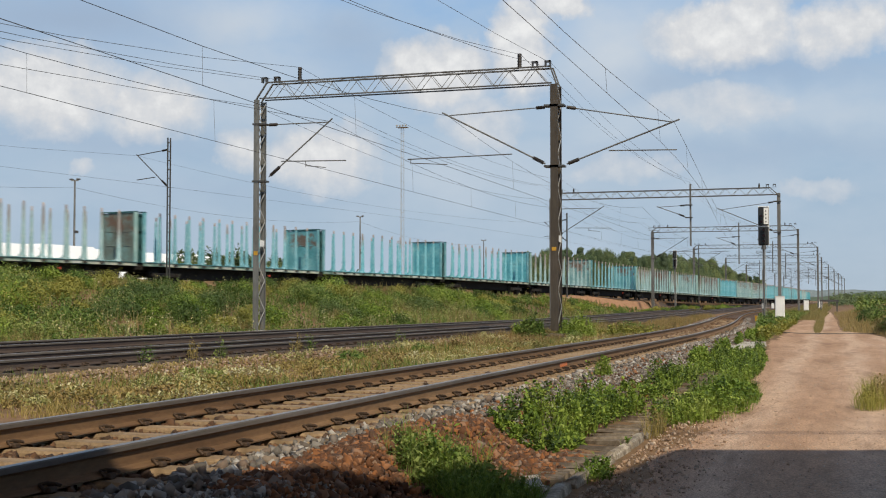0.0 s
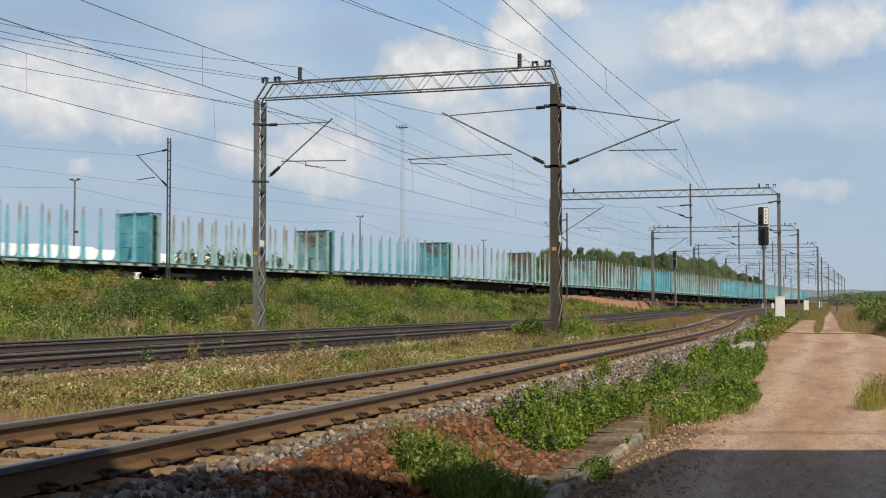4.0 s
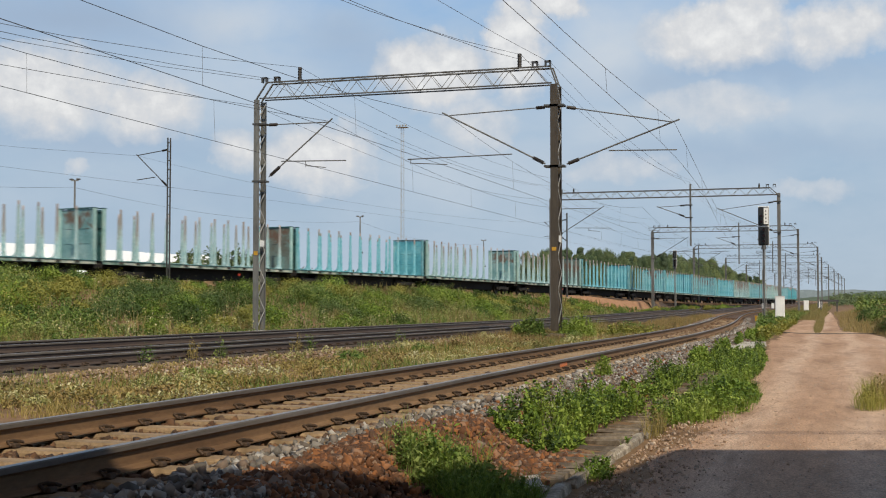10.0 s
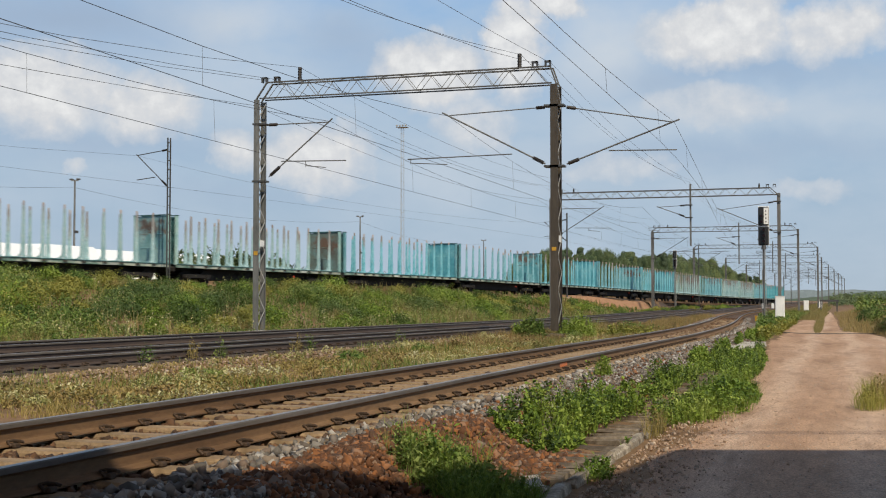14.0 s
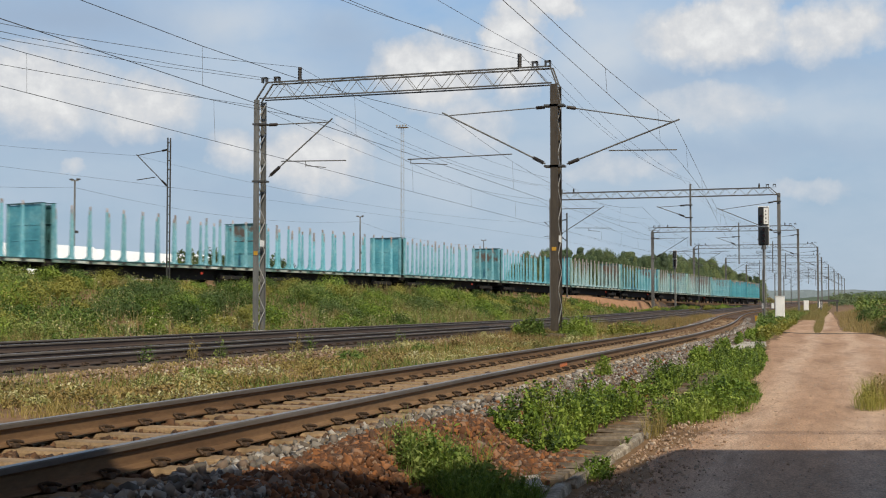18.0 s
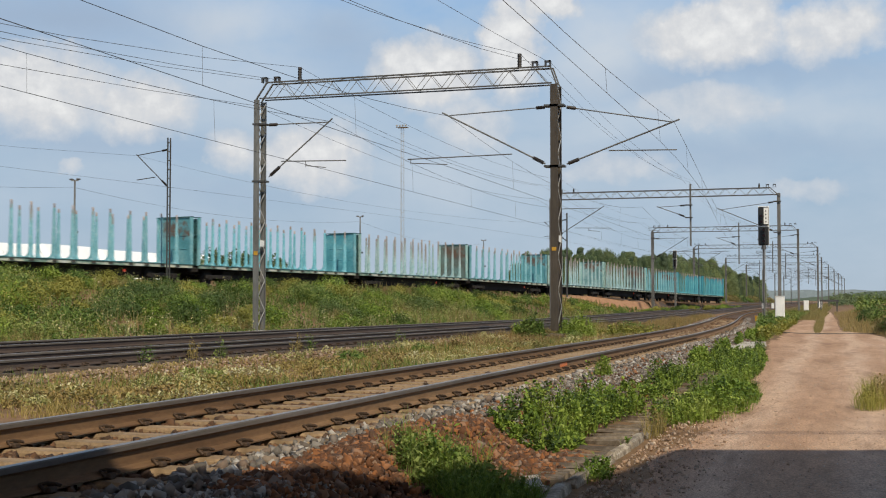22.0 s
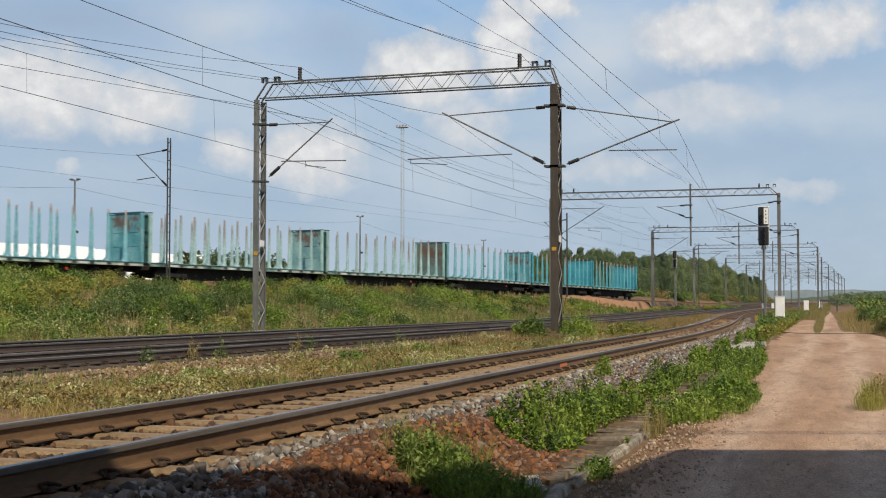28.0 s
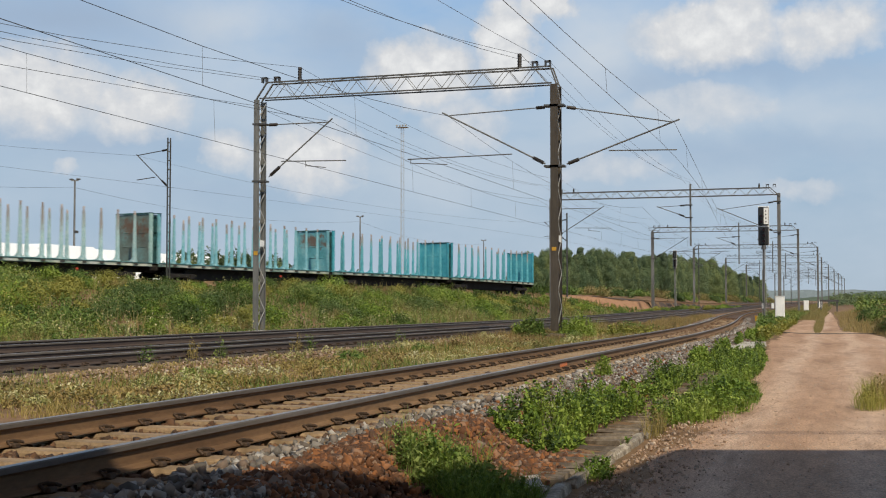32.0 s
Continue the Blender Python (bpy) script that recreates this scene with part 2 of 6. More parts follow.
M_POST = {k: post_paint("stanchion_" + k, v, 0.5 if k == "faded" else 0.85) for k, v in {
    "fresh": [(0.05, 0.265, 0.325), (0.09, 0.355, 0.425), (0.19, 0.45, 0.50)],
    "plain": [(0.10, 0.32, 0.38), (0.20, 0.45, 0.52), (0.36, 0.56, 0.60)],
    "clean": [(0.09, 0.36, 0.44), (0.18, 0.49, 0.58), (0.34, 0.61, 0.68)],
    "faded": [(0.22, 0.40, 0.42), (0.36, 0.53, 0.545), (0.50, 0.62, 0.62)]}.items()}
M_TARP = worn("white_tarpaulin", [(0.83, 0.86, 0.89), (0.88, 0.905, 0.93)], 0.8, 0.55, fine=6, depth=0.01, vary=0.02, grit=0.1)

# ---- building helpers ----
def thing(name, label, category, group="", kind="", at=(0, 0, 0)):
    ob = tagged(new(name), label, category, group, kind)
    ob.location = at
    return ob


def finish(bm, name, mat, smooth=False):
    me = bpy.data.meshes.new(name)
    bm.normal_update()
    bm.to_mesh(me)
    bm.free()
    for m in (mat if isinstance(mat, (list, tuple)) else [mat]):
        me.materials.append(m)
    if smooth:
        me.polygons.foreach_set("use_smooth", [True] * len(me.polygons))
    return me


def part(name, bm, mat, parent, label="", smooth=False, at=None):
    """One mesh object under a thing or a part; bm may be a bmesh or a mesh that is shared."""
    me = bm if isinstance(bm, bpy.types.Mesh) else finish(bm, name, mat, smooth)
    ob = tagged(new(name, me), label)
    ob.parent = parent
    if at is not None:
        ob.matrix_basis = at if isinstance(at, Matrix) else Matrix.Translation(at)
    return ob


def array_mesh(name, verts, faces, mat, smooth=False):
    """A mesh from arrays of vertices and of equal-sided faces."""
    verts, faces = np.asarray(verts, dtype=np.float32), np.asarray(faces, dtype=np.int32)
    k = faces.shape[1]
    me = bpy.data.meshes.new(name)
    me.vertices.add(len(verts))
    me.vertices.foreach_set("co", verts.ravel())
    me.loops.add(faces.size)
    me.loops.foreach_set("vertex_index", faces.ravel())
    me.polygons.add(len(faces))
    me.polygons.foreach_set("loop_start", np.arange(len(faces), dtype=np.int32) * k)
    me.polygons.foreach_set("loop_total", np.full(len(faces), k, dtype=np.int32))
    me.materials.append(mat)
    me.update(calc_edges=True)
    if smooth:
        me.polygons.foreach_set("use_smooth", np.ones(len(faces), dtype=bool))
    return me


def box(bm, x0, x1, y0, y1, z0, z1, bev=0.0):
    r = bmesh.ops.create_cube(bm, size=1)
    bmesh.ops.scale(bm, vec=(x1 - x0, y1 - y0, z1 - z0), verts=r["verts"])
    bmesh.ops.translate(bm, vec=((x0 + x1) / 2, (y0 + y1) / 2, (z0 + z1) / 2), verts=r["verts"])
    if bev:
        es = list({e for v in r["verts"] for e in v.link_edges})
        bmesh.ops.bevel(bm, geom=es, offset=bev, segments=1, affect="EDGES", profile=0.5)
    return bm


def abox(*a, bev=0.0):
    return box(bmesh.new(), *a, bev=bev)


def tube(bm, a, b, r0, r1=None, n=8, caps=True):
    a, b = Vector(a), Vector(b)
    m = Matrix.Translation((a + b) / 2) @ (b - a).to_track_quat("Z", "Y").to_matrix().to_4x4()
    bmesh.ops.create_cone(bm, cap_ends=caps, segments=n, radius1=r0, radius2=r0 if r1 is None else r1, depth=(b - a).length, matrix=m)
    return bm


def bar(bm, a, b, w, t):
    """A flat bar from a to b, w wide and t thick."""
    a, b = Vector(a), Vector(b)
    r = bmesh.ops.create_cube(bm, size=1)
    m = Matrix.Translation((a + b) / 2) @ (b - a).to_track_quat("Z", "Y").to_matrix().to_4x4() @ Matrix.Diagonal((w, t, (b - a).length, 1))
    bmesh.ops.transform(bm, matrix=m, verts=r["verts"])
    return bm


def sweep(bm, pts, profile, up=Vector((0, 0, 1)), mat_of=None):
    """Sweep a closed profile of (side, height) along points; side is to the right of the way."""
    pts = [Vector(p) for p in pts]
    rings = []
    for i, p in enumerate(pts):
        way = (pts[min(i + 1, len(pts) - 1)] - pts[max(i - 1, 0)]).normalized()
        side = way.cross(up).normalized()
        top = side.cross(way)
        rings.append([bm.verts.new(p + side * s + top * h) for s, h in profile])
    k = len(profile)
    for a, b in zip(rings, rings[1:]):
        for j in range(k):
            f = bm.faces.new((a[j], a[(j + 1) % k], b[(j + 1) % k], b[j]))
            if mat_of:
                f.material_index = mat_of(j)
    bm.faces.new(rings[0][::-1])
    bm.faces.new(rings[-1])
    return bm


def wire_line(bm, pts, r):
    sweep(bm, pts, [(r * math.cos(a), r * math.sin(a)) for a in (0, 1.57, 3.14, 4.71)])


# ---- the plan ----
def rail_z(y):
    return np.interp(y, [-80, 0, 80, 120, 250, 700], [0.70, 0.66, 0.30, 0.34, 0.60, 0.60])


def near_x(y):
    """The near track's middle: it leaves its straight line and draws up to the main tracks."""
    return np.interp(y, NX_Y, NX_X)


NX_Y = np.arange(-80, 701, 2.0)
_t = np.clip((NX_Y - 36) / 90, 0, 1)
NX_X = -5.19 - 3.7 * (_t * _t * (3 - 2 * _t))
MAIN_X = (-13.55, -18.35)
GAUGE = 1.524

# The train's track: heading against the main tracks by distance, its start beside the camera, and its rail's height.
CAR = 18.0
TR_S = np.arange(-8, 40.01, 0.02) * CAR
_h = np.interp(TR_S / CAR, [-8, -1.5, 0, 2, 4, 6, 9, 12, 16, 40], [0.24, 0.238, 0.191, 0.169, 0.122, 0.089, 0.079, 0.057, 0.006, 0.0])
_c, _s = math.cos(0.309), math.sin(0.309)
_lat, _dep = -0.9005 * CAR, 3.9323 * CAR
_x, _y = np.cumsum(np.sin(_h)) * 0.02 * CAR, np.cumsum(np.cos(_h)) * 0.02 * CAR
_i0 = int(round(8 / 0.02))
EDGE = 1.28
TR_X = _x - _x[_i0] + _lat * _c - _dep * _s - EDGE * np.cos(_h)
TR_Y = _y - _y[_i0] + _lat * _s + _dep * _c + EDGE * np.sin(_h)
TR_Z = np.interp(TR_S / CAR, [-8, -2, 0, 2, 3, 5, 7.6, 10, 13, 17, 40], [2.8, 2.6, 2.43, 2.21, 1.97, 1.54, 1.04, 0.73, 0.55, 0.5, 0.6])
TR_H = _h


def train_at(s, side=0.0, up=0.0):
    """A point beside the train's track, and its heading."""
    x, y, z, h = (np.interp(s, TR_S, a) for a in (TR_X, TR_Y, TR_Z, TR_H))
    return Vector((x + side * math.cos(h), y - side * math.sin(h), z + up)), float(h)


def train_x(y):
    return np.interp(y, TR_Y, TR_X)


def train_z(y):
    return np.interp(y, TR_Y, TR_Z)


def wob(x, y, k, seed):
    """Smooth unevenness from a few sines."""
    r = np.random.RandomState(seed)
    out = 0
    for _ in range(5):
        a, ph, f = r.uniform(0, 6.28), r.uniform(0, 6.28), k * r.uniform(0.5, 1.8)
        out = out + np.sin((x * math.cos(a) + y * math.sin(a)) * f + ph)
    return out / 5


def ground_z(x, y):
    x, y = np.asarray(x, float), np.asarray(y, float)
    zr, nx, tx, tz = rail_z(y), near_x(y), train_x(y), train_z(y)
    right = nx + 5.19
    far = np.clip((y - 300) / 300, 0, 1)
    edge = np.minimum(tx + 2.3, -22.2)
    # heights at breaks, from the road leftwards
    brk = [right * 0 + 400, np.full_like(x, 7.0), right * 0 - 1.9, right * 0.6 - 2.9, nx + 1.9, nx - 1.9, nx - 2.6, right * 0 - 11.4, right * 0 - 11.7, right * 0 - 20.3, right * 0 - 21.0, right * 0 - 21.9, edge, tx - 2.3, tx - 4.5, tx - 400]
    hts = [x * 0, x * 0, x * 0, x * 0 + 0.08, zr - 0.25, zr - 0.25, zr - 0.42, zr - 0.36, zr - 0.27, zr - 0.27, zr - 0.5, zr - 0.55, tz - 0.2, tz - 0.2, tz + 0.6, tz * 0 + 0.6]
    z = np.array(hts[0])
    for i in range(len(brk) - 1):
        a, b = brk[i], brk[i + 1]
        f = np.clip((a - x) / np.maximum(a - b, 0.01), 0, 1)
        z = np.where(x <= a, hts[i] + (hts[i + 1] - hts[i]) * f, z)
    z = z + 0.03 * wob(x, y, 0.9, 1) * (x > -3) + 0.10 * wob(x, y, 0.5, 2) * ((x < -22.3) & (x > tx + 2.3))
    bank = np.exp(-((x + 25.4) / 1.7) ** 2) * np.clip((y - 98) / 15, 0, 1) * np.clip((196 - y) / 20, 0, 1)
    return z * (1 - far) + far * np.minimum(z, 0.4) + 0.35 * bank


def sheet(name, xs, ys, mat, lift=0.0):
    gx, gy = np.meshgrid(xs, ys)
    v = np.stack([gx.ravel(), gy.ravel(), ground_z(gx, gy).ravel() + lift], 1)
    a, b = len(xs), len(ys)
    i = np.arange(a * b).reshape(b, a)
    f = np.stack([i[:-1, :-1], i[:-1, 1:], i[1:, 1:], i[1:, :-1]], -1).reshape(-1, 4)
    return array_mesh(name, v, f, mat, True)


gxs = np.unique(np.concatenate([np.linspace(-2500, -120, 12), np.linspace(-120, -40, 17), np.linspace(-40, -21, 39), np.linspace(-21, -11, 41), np.linspace(-11, 3, 71), np.linspace(3, 40, 24), np.linspace(40, 2500, 14)]))
gys = np.unique(np.concatenate([np.linspace(-300, -10, 12), np.linspace(-10, 40, 84), np.linspace(40, 130, 61), np.linspace(130, 320, 48), np.linspace(320, 4000, 24)]))
ground = tagged(new("ground", sheet("ground", gxs, gys, M_SOIL)), "dry soil with sparse grass beside the tracks", "ground", kind="structure")


def band(name, left, right, ys, n, mat, lift, rag, seed):
    """A sheet on the ground between two uneven edges."""
    v, f = [], []
    r = np.random.RandomState(seed)
    for y in ys:
        a, b = left(y) + rag * float(wob(y, seed, 1.3, seed)) + r.uniform(-rag, rag) * 0.3, right(y) + rag * float(wob(y, seed + 9, 1.3, seed + 1))
        x = np.linspace(a, b, n)
        z = ground_z(x, np.full(n, y)) + lift
        z[0] -= lift + 0.01
        z[-1] -= lift + 0.01
        v += [(p, y, q) for p, q in zip(x, z)]
    i = np.arange(len(ys) * n).reshape(len(ys), n)
    f = np.stack([i[:-1, :-1], i[:-1, 1:], i[1:, 1:], i[1:, :-1]], -1).reshape(-1, 4)
    return array_mesh(name, v, f, mat, True)


road_ys = np.concatenate([np.arange(-30, 60, 0.5), np.arange(60, 173, 2.0)])
tagged(new("road", band("road", lambda y: np.interp(y, [-30, 10, 25, 44, 60, 66, 117, 160, 172], [-1.75, -1.7, -1.75, -2.45, -2.45, -2.64, -2.9, -2.5, -1.6]), lambda y: np.interp(y, [-30, 10, 44, 53, 60, 64, 117, 160, 172], [6.5, 6.2, 4.0, 2.0, 1.2, 0.05, -0.5, -1.1, -1.5]), road_ys, 26, M_SAND, 0.018, 0.25, 5)),
       "pale reddish sand road with wheel tracks", "road", kind="structure")
bed_ys = np.concatenate([np.arange(-40, 60, 1.0), np.arange(60, 500, 4.0)])
tagged(new("ballast_near", band("ballast_near", lambda y: near_x(y) - 1.95, lambda y: near_x(y) + 2.55, bed_ys, 14, M_BALLAST, 0.02, 0.12, 11)), "brown stone ballast under the near track", "ballast", kind="structure")
tagged(new("ballast_main", band("ballast_main", lambda y: -20.6, lambda y: -11.45, bed_ys, 14, M_DARKBED, 0.02, 0.12, 12)), "brown stone ballast under the main tracks", "ballast", kind="structure")
# Dark bed here paints in the black shade beneath the wagons.
tagged(new("ballast_train", band("ballast_train", lambda y: train_x(y) - 2.3, lambda y: train_x(y) + 2.3, np.arange(0, 420, 2.0), 8, M_DARKBED, 0.02, 0.1, 13)), "ballast on the raised embankment, darkened for the shade beneath the train", "ballast", kind="structure")
tagged(new("sand_bank", band("sand_bank", lambda y: float(train_x(y)) + 2.35, lambda y: float(train_x(y)) + 3.7, np.arange(98, 190, 2.0), 8, M_REDSAND, 0.06, 0.25, 14)), "bare reddish sand bank below the embankment", "sand bank", kind="structure")

# ---- tracks ----
RAIL_PROFILE = [(-0.075, -0.172), (0.075, -0.172), (0.075, -0.161), (0.012, -0.140), (0.0085, -0.125), (0.0085, -0.060), (0.016, -0.048), (0.036, -0.040), (0.036, -0.012), (0.030, -0.002), (0.015, 0.0), (-0.015, 0.0), (-0.030, -0.002), (-0.036, -0.012), (-0.036, -0.040), (-0.016, -0.048), (-0.0085, -0.060), (-0.0085, -0.125), (-0.012, -0.140), (-0.075, -0.161)]


def clip_mesh():
    """A sprung rail clip: a bent bar over the rail's foot with its shoulder."""
    bm = bmesh.new()
    box(bm, 0.085, 0.15, -0.05, 0.05, 0.0, 0.045, 0.01)
    pts = [(0.12, -0.07, 0.02), (0.08, -0.065, 0.055), (0.04, -0.02, 0.06), (0.08, 0.01, 0.07), (0.15, 0.03, 0.065), (0.16, 0.07, 0.05), (0.10, 0.085, 0.055), (0.055, 0.06, 0.05)]
    for a, b in zip(pts, pts[1:]):
        tube(bm, a, b, 0.013, n=6)
    bmesh.ops.scale(bm, vec=(0.8, 0.72, 0.78), verts=bm.verts)
    return finish(bm, "clip", M_CLIP, False)


def sleeper_mesh(mat):
    bm = bmesh.new()
    box(bm, -1.3, 1.3, -0.14, 0.14, -0.20, 0.0, 0.02)
    for v in bm.verts:
        if v.co.z > -0.05:
            v.co.y *= 0.82
            if abs(v.co.x) < 0.5:
                v.co.z -= 0.03
    return finish(bm, "sleeper", mat)


CLIP_ME, SLEEPER, SLEEPER_DARK = clip_mesh(), sleeper_mesh(M_SLEEPER), sleeper_mesh(M_DARKSLEEPER)


def track(name, label, xf, y0, y1, ties, clips, step=2.0, steel=None):
    root = thing(name, label, "railway track", "railway tracks", "structure")
    ys = np.arange(y0, y1, step)
    for side in (-1, 1):
        bm = bmesh.new()
        pts = [(float(xf(y)) + side * (GAUGE + 0.072) / 2, y, float(rail_z(y))) for y in ys]
        sweep(bm, pts, RAIL_PROFILE, mat_of=lambda j: 1 if j in (9, 10, 11) else 2 if j in (7, 8, 12, 13) else 0)
        part("rail", bm, [steel or M_RAIL, M_RAILTOP, M_RAILHEAD], root, "brown rusty rail with a bright worn head")
    n = int((ties[1] - ties[0]) / 0.61)
    r = random.Random(len(name))
    for i in range(n):
        y = ties[0] + i * 0.61
        x, z = float(xf(y)), float(rail_z(y)) - 0.182
        turn = Matrix.Rotation(-math.atan2(float(xf(y + 1)) - x, 1.0) + r.uniform(-0.012, 0.012), 4, "Z")
        part("sleeper", SLEEPER_DARK if steel else SLEEPER, None, root, at=Matrix.Translation((x, y + r.uniform(-0.015, 0.015), z - 0.004)) @ turn)
        if clips[0] < y < clips[1]:
            for side in (-1, 1):
                for turned in (0, 1):
                    part("clip", CLIP_ME, None, root, at=Matrix.Translation((x + side * (GAUGE + 0.072) / 2, y, z)) @ turn @ Matrix.Rotation(math.pi * turned, 4, "Z"))
    return root


track("track_near", "single track with rusty rails on concrete sleepers", near_x, -30, 420, (1.0 + 0.23, 92), (3, 40))
for i, mx in enumerate(MAIN_X):
    track("track_main", "main track with dark rails in grassy ballast", lambda y, mx=mx: np.full_like(np.asarray(y, float), mx), -40, 640, (8, 70), (14, 44) if i == 0 else (0, 0), 6.0, M_DARKRAIL)

# ---- overhead line ----
def lacing(root, a, b, across, n, w, mat, singly, mesh_name="lacing_bar", upright=True):
    """A zigzag of n flat bars between two parallel lines, from a to b, the other line offset by across."""
    a, b, across = Vector(a), Vector(b), Vector(across)
    bm = bmesh.new()
    for i in range(n):
        p = a.lerp(b, i / n) + (across if i % 2 else Vector())
        q = a.lerp(b, (i + 1) / n) + (Vector() if i % 2 else across)
        bar(bm, p, q, *((0.012, w) if upright else (w, 0.012)))
        if singly:
            part(mesh_name, bm, mat, root)
            bm = bmesh.new()
    if not singly:
        tagged(part("lacing", bm, mat, root), kind="stuff")
    else:
        bm.free()


def insulator(root, a, b, r=0.062, n=8):
    """A ribbed insulator between two points."""
    a, b = Vector(a), Vector(b)
    bm = bmesh.new()
    tube(bm, a, b, r * 0.45)
    for i in range(n):
        p, q = a.lerp(b, (i + 0.08) / n), a.lerp(b, (i + 0.92) / n)
        tube(bm, p, q, r, r * 0.85)
    return part("insulator", bm, M_INSUL, root, "dark brown ribbed insulator")


def lattice_mast(root, x, y, z0, z1, singly, mat, w=0.26, d=0.62, laced=True, footing=None):
    mast = part("mast", abox(x - w / 2, x + w / 2, y - d / 2, y - d / 2 + 0.012, z0, z1), mat, root, "weathered grey steel lattice mast")
    bm = bmesh.new()
    for s in (-1, 1):
        for e in (-1, 1):
            box(bm, x + e * w / 2 - 0.006, x + e * w / 2 + 0.006, y + s * d / 2 + (0.0125 if s < 0 else -0.08), y + s * d / 2 + (0.08 if s < 0 else -0.0125), z0, z1)
    part("flange", bm, mat, mast)
    part("back_channel", abox(x - w / 2, x + w / 2, y + d / 2 - 0.012, y + d / 2, z0, z1), mat, mast)
    for e in (-1, 1):
        xx = x + e * (w / 2 - 0.004)
        lacing(mast, (xx, y - d / 2 + 0.07, z0 + 0.25), (xx, y - d / 2 + 0.07, z1 - 0.1), (0, d - 0.14, 0), int((z1 - z0) / 0.62), 0.06, M_GALV, singly and e > 0)
    part("foundation", abox(x - 0.32, x + 0.32, y - 0.5, y + 0.5, z0 - 0.7, z0 + (0.04 if footing else -0.12), bev=0.03), footing or M_OLDCONC, root, "grey concrete mast foundation")
    return mast


def cantilever(root, x, y, side, ztop, zlow, tip, ztip, zreg, arm0, arm1, steady=(0.97, 0.62)):
    """A hinged bracket on one side of a mast: stay tube, inclined tube, insulators, registration arm."""
    x0 = x + side * 0.16
    out = lambda a, b, f: Vector(a).lerp(Vector(b), f)
    A, B, T = (x0, y, ztop), (x0, y, zlow), (tip, y, ztip)
    L = abs(tip - x0)
    bm = bmesh.new()
    tube(bm, out(A, T, 0.25 / L), T, 0.022)
    part("stay_tube", bm, M_MAST, root)
    bm = bmesh.new()
    tube(bm, out(B, T, 0.25 / L), out(B, T, 1.06), 0.030)
    part("bracket_tube", bm, M_MAST, root)
    insulator(root, out(A, T, 0.26 / L), out(A, T, 0.60 / L), 0.07)
    insulator(root, out(B, T, 0.32 / L), out(B, T, 0.72 / L), 0.075)
    for p in (A, B):
        bm = bmesh.new()
        box(bm, min(x - 0.16, p[0] + side * 0.22 if side < 0 else x - 0.16), max(x + 0.16, p[0] + side * 0.22 if side > 0 else x + 0.16), y - 0.39, y + 0.05, p[2] - 0.035, p[2] + 0.035)
        part("clamp", bm, M_DARK, root)
    bm = bmesh.new()
    tube(bm, (arm0, y, zreg + 0.08), (arm1, y, zreg + 0.02), 0.022)
    if steady:
        f0, f1 = (arm0 + (arm1 - arm0) * f for f in steady)
        tube(bm, (f0, y, zreg + 0.05), (f0, y, zreg - 0.18), 0.014)
        tube(bm, (f0, y, zreg - 0.13), (f1, y + 0.1, zreg - 0.22), 0.016)
    part("registration_arm", bm, M_MAST, root)


def py_first(y):
    return y < 60


